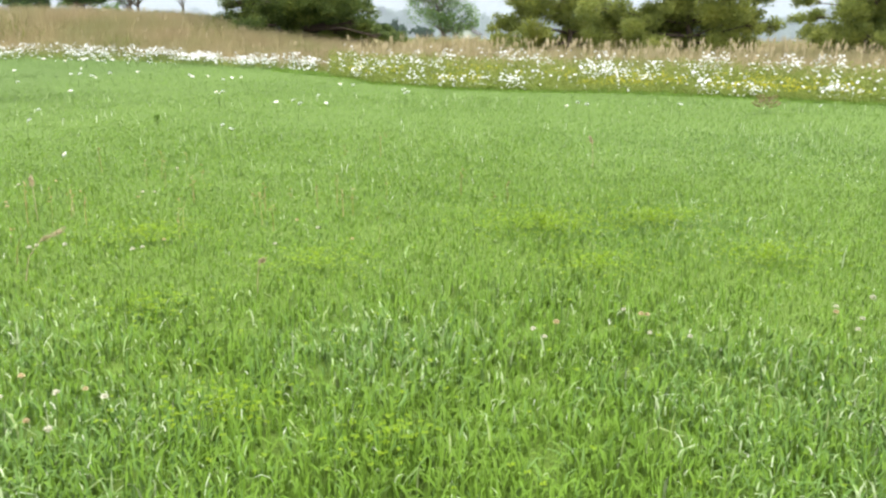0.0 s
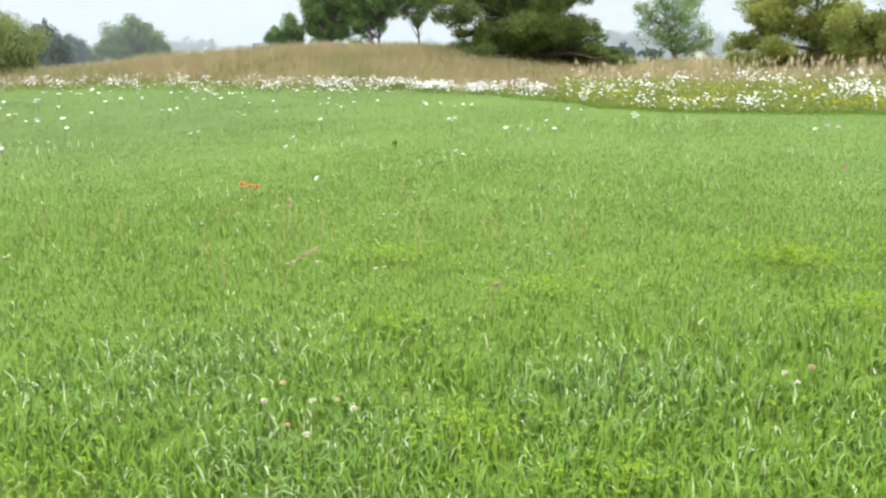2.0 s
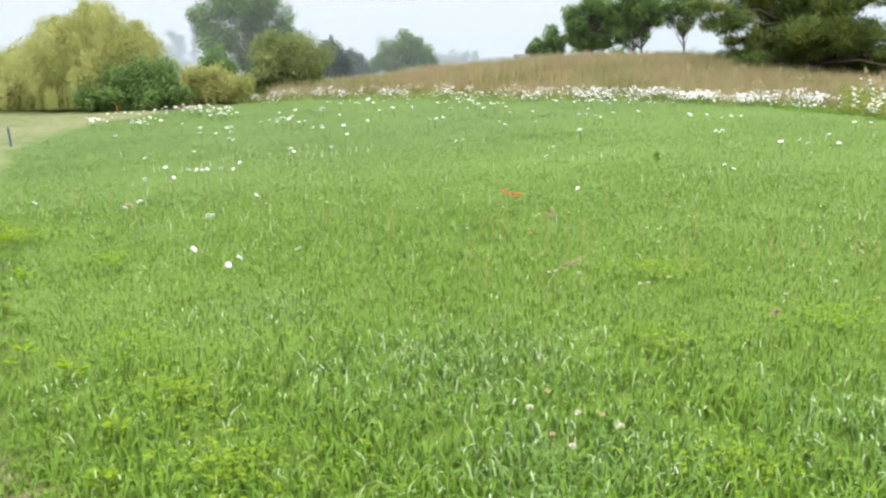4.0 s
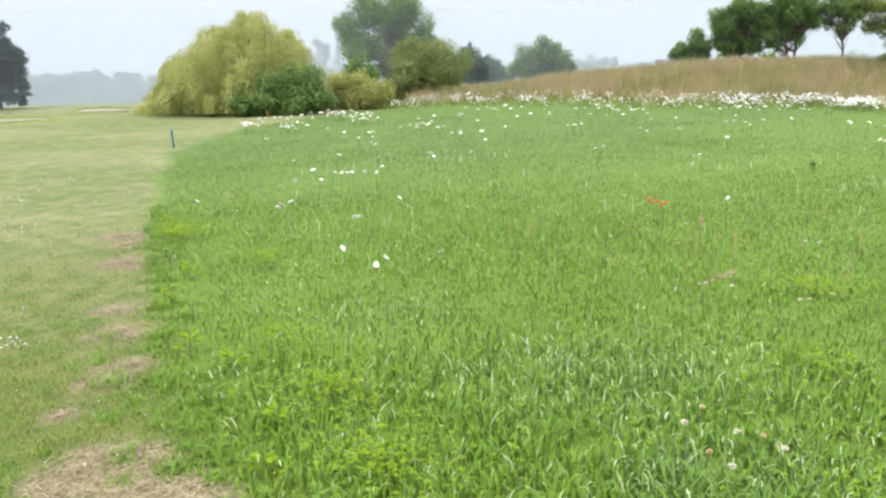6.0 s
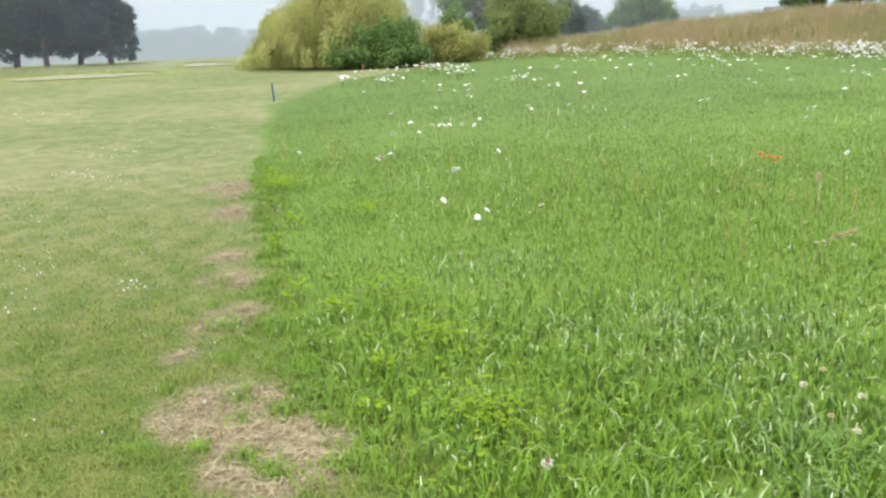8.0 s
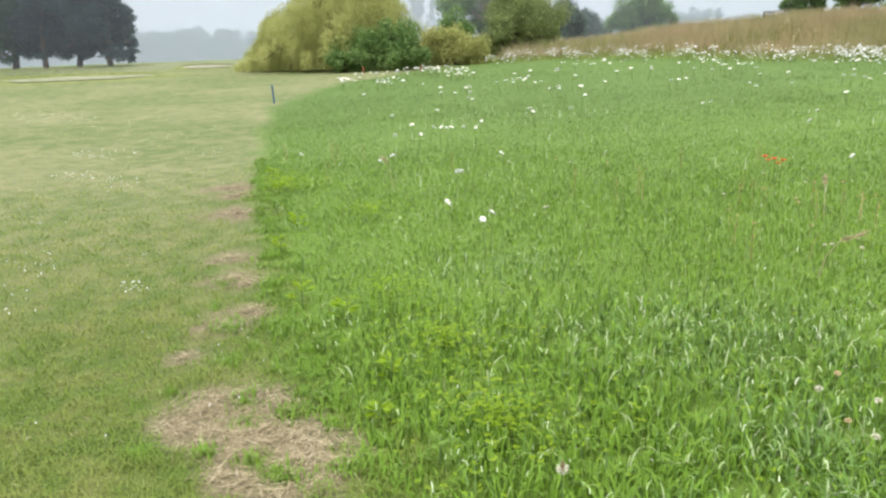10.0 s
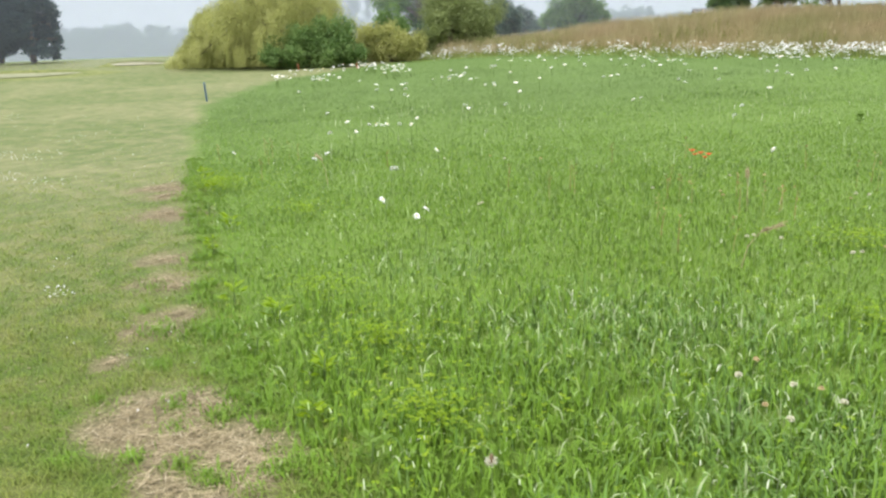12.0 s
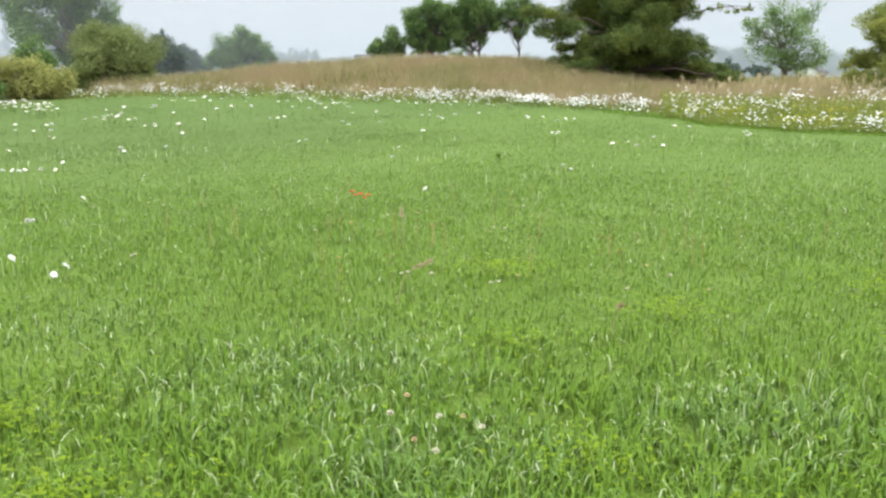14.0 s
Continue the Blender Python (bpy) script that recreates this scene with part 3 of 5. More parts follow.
# ---- mown side: short turf, hay and small weeds ----
def turf(n, r0, r1, width, h0, az0=52, az1=100, segs=1):
    x, y = scatter(n, r0, r1, az0, az1)
    fade = np.clip((r1 - np.hypot(x, y)) / (0.75 * r1), 0, 1)
    k = (in_meadow(x, y) < 0.18) & (rng.random(n) < fade)
    x, y = x[k], y[k]
    bare = np.zeros(len(x))
    for hx, hy, hr in HAY:
        bare = np.maximum(bare, np.clip(1.7 - np.hypot(x - hx, y - hy) / hr + 0.8 * wave(x, y, 0.07, 2.0), 0, 1))
    k = rng.random(len(x)) > bare * 1.2
    x, y = x[k], y[k]
    h = h0 * (1 + 0.35 * wave(x, y, 0.8, 2.2) + 0.5 * wave(x, y, 0.11, 1.2)) * rng.uniform(0.4, 1.6, len(x))
    return blade_arrays(x, y, ground_z(x, y) - 0.002, h, width * rng.uniform(0.6, 1.3, len(x)), rng.uniform(0.6, 1.6, len(x)), segs)


stuff("mown_grass", [turf(60000, 1.2, 5.5, 0.0052, 0.046, segs=2), turf(170000, 1.2, 12, 0.0050, 0.032, segs=2), turf(80000, 4, 20, 0.009, 0.026), turf(60000, 10, 44, 0.018, 0.026), turf(90000, 0.1, 9, 0.012, 0.038, 100, 262), turf(6000, 0.1, 1.6, 0.010, 0.036)], m_lawn, "short mown fairway grass, yellowish with dry tips", "grass")


def edge_tufts():
    """Ragged tufts of longer grass that creep out of the meadow into the mown strip."""
    blocks = []
    for k in range(116):
        r = rng.uniform(2.6, 12) if k < 100 else rng.uniform(2.8, 6)
        off = rng.normal(-0.04, 0.06) if k < 108 else rng.uniform(0.05, 0.5)
        a = radians(np.interp(r, EDGE_R, EDGE_AZ) + math.degrees(off / r))
        cx, cy = -math.sin(a) * r, math.cos(a) * r
        n = int(rng.uniform(25, 80))
        x, y = cx + rng.normal(0, 0.05, n), cy + rng.normal(0, 0.05, n)
        blocks.append(blade_arrays(x, y, ground_z(x, y), rng.uniform(0.03, 0.085, n), np.full(n, 0.0065), rng.uniform(0.3, 1.3, n), 2))
    for cx, cy in TUFTS:
        n = int(rng.uniform(40, 90))
        x, y = cx + rng.normal(0, 0.04, n), cy + rng.normal(0, 0.03, n)
        blocks.append(blade_arrays(x, y, ground_z(x, y), rng.uniform(0.02, 0.075, n), np.full(n, 0.0055), rng.uniform(0.4, 1.4, n), 2))
    return blocks


stuff("edge_grass_tufts", edge_tufts(), m_grass, "ragged green grass tufts along the mown edge", "grass")


def hay_strands():
    blocks = []
    for hx, hy, hr in HAY:
        n = int(9000 * hr * hr + 40)
        a, d = rng.uniform(0, 2 * np.pi, n), hr * 0.75 * np.abs(rng.normal(0, 1, n))
        x, y = hx + np.cos(a) * d, hy + np.sin(a) * d
        c = np.stack([x, y, ground_z(x, y) + 0.004 + 0.03 * rng.random(n) ** 2], 1)
        t = rng.uniform(0, 2 * np.pi, n)
        way = np.stack([np.cos(t), np.sin(t), rng.normal(0, 0.08, n)], 1) * 4
        blocks.append(leaf_arrays(c, rng.uniform(0.02, 0.10, n), rng.uniform(0.0014, 0.0036, n), 2.0, rng, way))
    # single bits of straw left on the turf
    x, y = scatter(2600, 1.8, 8.0, 60, 100)
    k = (in_meadow(x, y) < 0.05) & (wave(x, y, 0.6, 3.1) > -0.15)
    x, y = x[k], y[k]
    t = rng.uniform(0, 2 * np.pi, len(x))
    c = np.stack([x, y, ground_z(x, y) + 0.014], 1)
    blocks.append(leaf_arrays(c, rng.uniform(0.02, 0.07, len(x)), 0.003, 2.0, rng, np.stack([np.cos(t), np.sin(t), 0 * t], 1) * 4))
    return blocks


stuff("strewn_hay", hay_strands(), m_hay, "straw-coloured cut hay strewn along the meadow edge", "hay")


def lawn_flowers():
    blocks = []
    for cx, cy, sr, n in ((-5.62, 1.52, 0.10, 26), (-6.92, 1.14, 0.25, 20), (-6.5, 1.18, 0.12, 8), (-6.02, 0.86, 0.3, 12), (-11.36, 2.85, 0.35, 44), (-10.31, 3.14, 0.3, 22), (-13.5, 3.85, 0.45, 60), (-8.34, 1.74, 0.2, 5), (-14.95, 5.18, 0.6, 24), (-21.3, 5.23, 0.9, 80), (-22.8, 5.07, 0.9, 70), (-17.0, 6.0, 1.6, 30)):
        a, d = rng.uniform(0, 2 * np.pi, n), sr * np.sqrt(rng.random(n))
        x, y = cx + np.cos(a) * d * 1.6, cy + np.sin(a) * d
        c = np.stack([x, y, ground_z(x, y) + rng.uniform(0.03, 0.05, n)], 1)
        for _ in range(2):
            blocks.append(leaf_arrays(c, 0.015, 0.012, 1.0))
    x, y = scatter(1500, 3.5, 15, 64, 100)
    k = (in_meadow(x, y) < -0.1) & (0.6 * wave(x, y, 0.9, 5.0) + 0.5 * wave(x, y, 0.3, 2.0) > 0.22)
    x, y = x[k], y[k]
    blocks.append(leaf_arrays(np.stack([x, y, ground_z(x, y) + 0.03], 1), 0.011, 0.010, 1.0))
    return blocks


stuff("lawn_clover_flowers", lawn_flowers(), m_petal, "tiny white flowers scattered in the mown grass", "flowers")


# ---- tall dry grass on the mound and behind the flower bed ----
def dry_grass(n, az0, az1, r0, r1, h0, h1, width, sieve):
    x, y = scatter(n, r0, r1, az0, az1)
    short = to_far(x, y)
    k = (short < -0.4) & sieve(x, y, short)
    x, y, short = x[k], y[k], short[k]
    h = rng.uniform(h0 * 0.8, h1 * 1.05, len(x)) * (1 + 0.22 * wave(x, y, 2.2, 1.3) + 0.10 * wave(x, y, 0.7, 2.9)) * np.clip(0.45 - short * 0.12, 0.4, 1)
    return blade_arrays(x, y, ground_z(x, y) - 0.01, h, width * rng.uniform(0.6, 1.4, len(x)), np.clip(rng.gamma(2, 0.26, len(x)), 0.02, 1.2), 2)


def on_mound(x, y, short):
    r, az = polar(x, y)
    return (r < 52) & (az < np.interp(r, [36, 44, 52], [49, 46, 43]))


def green_patch(x, y):
    return wave(x, y, 2.6, 5.0) + 0.5 * wave(x, y, 0.9, 2.0)


def pine_shade_grass():
    """Grass under the dark pines at the far side of the fairway, added for a dark band of litter and shade."""
    x, y = scatter(9000, 47, 58, 69.5, 92)
    k = wave(x, y, 2.5, 1.0) + 0.4 * rng.normal(size=len(x)) > 0.55 - 0.12 * (polar(x, y)[1] - 69.5)
    x, y = x[k], y[k]
    return blade_arrays(x, y, ground_z(x, y) - 0.01, rng.uniform(0.05, 0.17, len(x)), np.full(len(x), 0.05), rng.uniform(0.1, 0.8, len(x)), 1)


stuff("tall_dry_grass", [dry_grass(150000, 6, 48, 27, 52, 0.40, 0.80, 0.011, lambda x, y, s: on_mound(x, y, s) & (s < -2.1)),
                         dry_grass(60000, -50, 6, 19, 34, 0.5, 1.0, 0.017, lambda x, y, s: (s < -2.5)),
                         dry_grass(16000, -50, 6, 33, 52, 0.5, 0.9, 0.035, lambda x, y, s: s < 0)],
      m_dry, "tall straw-coloured dry grass covering the mound", "dry grass")
stuff("tall_green_grass", [dry_grass(26000, 6, 48, 27, 52, 0.4, 0.75, 0.024, lambda x, y, s: on_mound(x, y, s) & (s < -2.5) & (green_patch(x, y) > 0.36)),
                           dry_grass(70000, 6, 48, 26, 46, 0.22, 0.44, 0.016, lambda x, y, s: s > -2.8),
                           dry_grass(60000, -50, 8, 18.5, 30, 0.42, 0.75, 0.016, lambda x, y, s: (s > -2.8) & (s < -1.1)),
                           pine_shade_grass()],
      m_dry_green, "tall olive-green weeds and grass among the dry grass", "grass")


def plumes(n, r0, r1, az0, az1, low, high):
    """Feathery seed heads that stand above the dry grass."""
    x, y = scatter(n, r0, r1, az0, az1)
    k = (to_far(x, y) < -2) & on_mound(x, y, 0)
    x, y = x[k], y[k]
    top = ground_z(x, y) + rng.uniform(low, high, len(x))
    blocks = [blade_arrays(x, y, ground_z(x, y), top - ground_z(x, y), np.full(len(x), 0.008), rng.uniform(0.02, 0.2, len(x)), 2)]
    c = np.stack([x, y, top - 0.12], 1)
    for _ in range(3):
        n = len(x)
        blocks.append(leaf_arrays(c + rng.normal(0, 0.02, (n, 3)), rng.uniform(0.16, 0.28, n), 0.03, 0.0, rng, np.tile([0.1, 0.0, 3.0], (n, 1))))
    return blocks


stuff("grass_plumes", plumes(800, 21, 30, -48, 7, 0.85, 1.30) + plumes(420, 34, 50, 5, 47, 0.42, 0.72), m_plume, "feathery straw-coloured grass plumes", "grass plumes")


# ---- daisies ----
def head_arrays(c, size, tilt, gen=rng, petals=7):
    """White flower heads: small notched discs that face up and a little to one side."""
    n = len(c)
    az, el = gen.uniform(0, 2 * np.pi, n), gen.uniform(0.0, tilt, n)
    nrm = np.stack([np.cos(az) * np.sin(el), np.sin(az) * np.sin(el), np.cos(el)], 1)
    a = np.cross(nrm, np.array([0.31, 0.2, 0.93]) + gen.normal(0, 0.3, (n, 3)))
    a /= np.linalg.norm(a, axis=1)[:, None]
    b = np.cross(nrm, a)
    rows = [c + nrm * (0.14 * size)[:, None]]
    for k in range(2 * petals):
        t, rad = k * np.pi / petals, size * (0.5 if k % 2 else 0.36)
        rows.append(c + (np.cos(t) * a + np.sin(t) * b) * rad[:, None] - nrm * (0.13 * size * (k % 2) + 0.03 * size)[:, None])
    v = np.stack(rows, 1)
    m = 2 * petals
    f = np.array([(0, 1 + k, 1 + (k + 1) % m) for k in range(m)])
    faces = ((np.arange(n) * (m + 1))[:, None, None] + f[None]).reshape(-1, 3)
    return v.reshape(-1, 3), [faces]


def daisy_strip():
    """Heads along the back of the meadow: thick before the mound, thinning into clumps towards the willow."""
    az = rng.uniform(7, 47.5, 11000)
    chance = np.interp(az, [7, 8.5, 10, 18, 21, 25, 29, 33, 40, 47], [0.15, 0.6, 1.0, 1.0, 0.9, 0.75, 0.55, 0.42, 0.40, 0.42])
    back = np.where(rng.random(len(az)) < 0.8, rng.uniform(-0.2, 1.9, len(az)), rng.uniform(-2.6, 0.5, len(az)))
    r = np.interp(az, FAR_AZ, FAR_R) + back
    x, y = -np.sin(np.radians(az)) * r, np.cos(np.radians(az)) * r
    clump = np.clip(0.10 + 1.5 * (0.6 * wave(x, y, 0.75, 2.0) + 0.5 * wave(x, y, 0.28, 4.0) + 0.12), 0.02, 1)
    k = rng.random(len(x)) < 0.95 * chance * clump * np.where(back < -0.3, 0.6, 1)
    x, y, back = x[k], y[k], back[k]
    z = ground_z(x, y) + 0.17 + rng.uniform(0, 0.26, len(x)) + 0.10 * np.clip(back / 2, 0, 1) + 0.07 * wave(x, y, 1.0, 0.5)
    return x, y, z


def daisy_bed():
    x, y = along_far(11000, -32, 7.4, -0.45, 2.5)
    k = rng.random(len(x)) < np.clip(0.03 + 1.7 * np.maximum(0, 0.62 * wave(x, y, 0.8, 2.6) + 0.42 * wave(x, y, 0.3, 1.4) - 0.07), 0, 1)
    x, y = x[k], y[k]
    back = -to_far(x, y)
    z = ground_z(x, y) + 0.15 + np.clip(back / 2.2, 0, 1) * 0.60 + rng.uniform(-0.1, 0.22, len(x))
    return x, y, z


def stems_to(x, y, z, width):
    g = ground_z(x, y)
    return blade_arrays(x, y, g, z - g, np.full(len(x), width), np.full(len(x), 0.05), 2)


sx, sy, sz = daisy_strip()
stuff("daisy_strip", [head_arrays(np.stack([sx, sy, sz], 1), rng.uniform(0.055, 0.10, len(sx)), 0.75)], m_petal, "dense strip of white daisies before the mound", "daisies")
stuff("daisy_strip_stems", [stems_to(sx, sy, sz, 0.008)], m_stem, "green stems of the daisy strip", "stems")
bx, by, bz = daisy_bed()
stuff("daisy_bed", [head_arrays(np.stack([bx, by, bz], 1), rng.uniform(0.055, 0.100, len(bx)), 0.8)], m_petal, "tall white daisies in a wild flower bed", "daisies")
bed_x, bed_y = along_far(17000, -34, 8, -0.5, 2.6)
bed_h = 0.06 + 0.60 * np.clip((0.3 - to_far(bed_x, bed_y)) / 2.4, 0, 1) + rng.uniform(-0.02, 0.12, len(bed_x))
bed_c = np.stack([bed_x, bed_y, ground_z(bed_x, bed_y) + bed_h * rng.uniform(0.5, 1.0, len(bed_x))], 1)
stuff("flower_bed_leaves", [stems_to(bx, by, bz, 0.007), leaf_arrays(np.repeat(bed_c, 4, 0) + rng.normal(0, 0.05, (len(bed_c) * 4, 3)), rng.uniform(0.04, 0.10, len(bed_c) * 4), 0.022, 0.6)],
      m_bed, "yellow-green stems and leaves of the flower bed", "leaves")


def yellow_flowers():
    x, y = along_far(4600, -32, 7.5, -0.2, 1.8)
    k = 0.6 * wave(x, y, 1.3, 0.4) + 0.5 * wave(x, y, 0.4, 3.0) > 0.0
    x, y = x[k], y[k]
    z = ground_z(x, y) + 0.18 + 0.25 * np.clip(-to_far(x, y) / 2, 0, 1) + rng.uniform(0, 0.14, len(x))
    c = np.stack([x, y, z], 1)
    return [leaf_arrays(c, rng.uniform(0.03, 0.06, len(x)), 0.035, 0.6), leaf_arrays(c, rng.uniform(0.03, 0.06, len(x)), 0.035, 0.6)]


stuff("yellow_flowers", yellow_flowers(), m_yellow, "small yellow flowers low in the flower bed", "flowers")


def tube_mesh(name, points, radii, material, sides=5):
    v, f = tube_arrays(points, radii, sides)
    return np_mesh(name, v, f, material, True)


def petal_ring(count, length, width, gen):
    """Notched petals round a disc, each a bent strip."""
    blocks = []
    for k in range(count):
        a = k * 2 * np.pi / count + gen.uniform(-0.08, 0.08)
        d, s = np.array([np.cos(a), np.sin(a), 0]), np.array([-np.sin(a), np.cos(a), 0])
        droop = gen.uniform(0.1, 0.5) * length
        r0, up = length * 0.26, np.array([0, 0, 1.0])
        pts = [d * r0 - s * width * 0.3, d * r0 + s * width * 0.3, d * length * 0.7 + s * width * 0.5 + up * 0.003, d * length * 0.7 - s * width * 0.5 + up * 0.003,
               d * length + s * width * 0.22 - up * droop, d * length - s * width * 0.22 - up * droop]
        blocks.append((np.array(pts), [np.array([[0, 1, 2, 3], [3, 2, 4, 5]])]))
    return merge(*blocks)


def dome_arrays(radius, height, sides=8):
    rows = [np.array([[0, 0, height]])]
    for f, h in ((0.6, 0.75), (1.0, 0.0)):
        a = np.arange(sides) * 2 * np.pi / sides
        rows.append(np.stack([np.cos(a) * radius * f, np.sin(a) * radius * f, np.full(sides, height * h)], 1))
    t = np.array([(0, 1 + k, 1 + (k + 1) % sides) for k in range(sides)])
    q = np.array([(1 + k, 1 + sides + k, 1 + sides + (k + 1) % sides, 1 + (k + 1) % sides) for k in range(sides)])
    return np.concatenate(rows), [t, q]


def build_daisy(size, tall, lean, seed):
    """One ox-eye daisy: stem, petals and yellow disc. Its root is at the origin."""
    gen = np.random.default_rng(seed)
    root = new("daisy")
    a = gen.uniform(0, 6.28)
    off = np.array([np.cos(a), np.sin(a), 0]) * lean
    pts = [np.zeros(3), off * 0.25 + [0, 0, tall * 0.5], off + [0, 0, tall]]
    part("stem", tube_mesh("daisy_stem", pts, [0.003, 0.0025, 0.002], m_stem), root)
    tilt = pose(*(off + [0, 0, tall]), gen.uniform(-38, 38), gen.uniform(-38, 38), gen.uniform(0, 90))
    v, f = petal_ring(14, size / 2, size * 0.16, gen)
    petals = part("petals", np_mesh("daisy_petals", v, f, m_petal), root, "white ring of petals")
    v, f = dome_arrays(size * 0.16, size * 0.09)
    disc = part("disc", np_mesh("daisy_disc", v, f, m_disc, True), root, "yellow centre")
    petals.matrix_basis = disc.matrix_basis = tilt
    tagged(root, "single white ox-eye daisy in the meadow grass", "daisy", "daisies in the meadow")
    return root


DAISIES = [(-6.35, 5.01), (-6.31, 5.03), (-7.83, 5.31), (-7.58, 4.96), (-5.18, 3.89), (-4.64, 3.86), (-4.51, 3.64), (-8.85, 4.71), (-9.52, 6.62), (-9.29, 6.91), (-10.51, 7.7), (-9.88, 7.64), (-9.77, 7.68), (-9.62, 7.67), (-9.66, 7.8), (-9.52, 7.93), (-9.28, 7.95), (-9.92, 8.66), (-12.08, 8.48), (-12.22, 9.66), (-6.93, 6.2), (-17.19, 11.42), (-10.87, 10.78), (-10.34, 10.31)]
DAISIES += [(-10.25, 11.21), (-12.05, 13.77), (-13.59, 15.45), (-14.47, 17.51), (-13.17, 18.66), (-12.82, 18.49), (-12.75, 18.73), (-8.58, 12.89), (-8.64, 13.25), (-10.34, 17.66), (-10.28, 17.86), (-9.96, 18.93), (-5.72, 11.03), (-6.3, 12.48), (-7.43, 16.07), (-9.22, 21.25), (-3.85, 8.04), (-2.97, 10.74), (-2.75, 10.35), (-4.59, 16.26), (-4.44, 16.01), (-4.49, 16.42)]
DAISIES += [(-2.97, 14.26), (-2.75, 14.62), (-2.5, 13.98), (-2.46, 15.78), (-2.07, 14.14), (-0.89, 17.26), (-0.85, 17.58), (-0.75, 16.97), (-0.8, 16.53), (2.12, 13.97), (2.42, 14.64), (2.53, 14.31), (4.23, 14.41), (6.61, 14.17), (-2.52, 19.67), (-2.09, 18.61), (-15.8, 13.75), (-14.81, 12.83), (-14.05, 12.12), (-13.61, 11.82), (-17.35, 14.06), (-16.05, 12.97), (-18.83, 14.66), (-15.78, 13.22), (-16.24, 14)]
DAISY_TALL = (0.29, 0.24, 0.32, 0.27)
daisy_kinds = [build_daisy(0.068, 0.29, 0.03, 1), build_daisy(0.060, 0.24, 0.05, 2), build_daisy(0.074, 0.32, 0.02, 3), build_daisy(0.064, 0.27, 0.06, 4)]
gen = np.random.default_rng(21)
# clusters of daisies farther out and at the edge towards the willow
for cx, cy, sr, n in ((-17.5, 17.2, 0.45, 11), (-23.3, 14.9, 0.7, 10), (-21.9, 15.7, 0.7, 14), (-24.7, 20.5, 0.9, 20), (-26.9, 21.6, 0.8, 24), (-22.5, 19.4, 0.7, 12), (-14.8, 15.8, 0.3, 3), (-25.5, 18.2, 1.0, 10),
                      (-9.0, 22.0, 1.8, 7), (-14.0, 24.0, 2.5, 10), (-5.5, 20.5, 1.6, 6), (-19.0, 21.0, 2.0, 8), (-12.0, 28.0, 1.2, 8), (-17.0, 26.5, 1.6, 10), (-22.0, 26.0, 1.5, 10)):
    for _ in range(n):
        DAISIES.append((cx + gen.normal(0, sr * 0.7), cy + gen.normal(0, sr * 0.5)))
for k, (px, py) in enumerate(DAISIES):
    if in_meadow(np.array([px]), np.array([py]))[0] < 0.1:
        continue
    grow = gen.uniform(0.85, 1.15) * (0.44 + 0.053 * math.hypot(px, py))
    turn, which = gen.uniform(0, 360), k % 4
    taller = gen.uniform(-0.06, 0.10) if math.hypot(px, py) > 19 else 0.0
    rise = (0.00042 * (px * px + py * py) + 0.30 + taller - float(ground_z(px, py))) / DAISY_TALL[which]
    head = Matrix.Rotation(radians(turn), 3, "Z") @ (daisy_kinds[which].children[1].matrix_basis.translation * grow)
    one = copy_thing(daisy_kinds[which], pose(px - head.x, py - head.y, float(ground_z(px, py)), 0, 0, turn))
    one.scale = (grow, grow, rise)
for kind, (px, py) in zip(daisy_kinds, ((-24.2, 20.1), (-25.0, 20.9), (-22.2, 19.0), (-26.5, 21.2))):
    kind.matrix_basis = pose(px, py, float(ground_z(px, py)), 0, 0, 40)


# ---- clover flowers, seed head, poppies close by ----
def build_clover_flower(pink, seed):
    gen = np.random.default_rng(seed)
    root = new("clover_flower")
    part("stem", tube_mesh("clover_stem", [(0, 0, 0), (0.006, 0.004, 0.07), (0.004, 0.01, 0.13)], [0.0018, 0.0016, 0.0014], m_stem), root)
    n = 70
    d = gen.normal(size=(n, 3))
    d[:, 2] = np.abs(d[:, 2]) * 1.2 - 0.25
    d /= np.linalg.norm(d, axis=1)[:, None]
    v, f = leaf_arrays(d * 0.008 + [0.004, 0.01, 0.135], 0.012, 0.004, 0.0, gen, d * 4)
    part("flower_head", np_mesh("clover_head", v, f, m_clover_pink if pink else m_clover_white), root)
    return tagged(root, "pinkish withering clover flower in the grass" if pink else "creamy white clover flower in the grass", "clover flower", "clover flowers in the meadow")


clover_kinds = [build_clover_flower(False, 5), build_clover_flower(True, 6), build_clover_flower(False, 7)]
CLOVERS = [(0.93, 3.89), (1.04, 3.79), (0.98, 3.56), (2.08, 3.97), (1.99, 3.83), (2.32, 4.06), (2.0, 3.62), (0.54, 3.63), (0.47, 3.51), (2.12, 3.78), (-1.71, 3.0), (-1.5, 2.82), (-1.3, 2.79), (-1.53, 2.65), (-1.68, 2.79), (-1.37, 2.53), (0.98, 3.77), (0.42, 3.55)]
CLOVERS += [(-6.9 + gen.normal(0, 0.5), 7.0 + gen.normal(0, 0.6)) for _ in range(5)] + [(-3.3 + gen.normal(0, 0.9), 6.4 + gen.normal(0, 0.9)) for _ in range(14)] + [(-1.5 + gen.normal(0, 0.6), 5.4 + gen.normal(0, 0.4)) for _ in range(8)]
for k, (px, py) in enumerate(CLOVERS):
    one = copy_thing(clover_kinds[k % 3], pose(px, py, float(ground_z(px, py)), 0, 0, gen.uniform(0, 360)))
    s = gen.uniform(0.95, 1.2)
    one.scale = (s * 1.1, s * 1.1, s)
for kind, (px, py) in zip(clover_kinds, ((1.16, 3.50), (-1.42, 2.9), (2.2, 3.7))):
    kind.matrix_basis = pose(px, py, float(ground_z(px, py)))


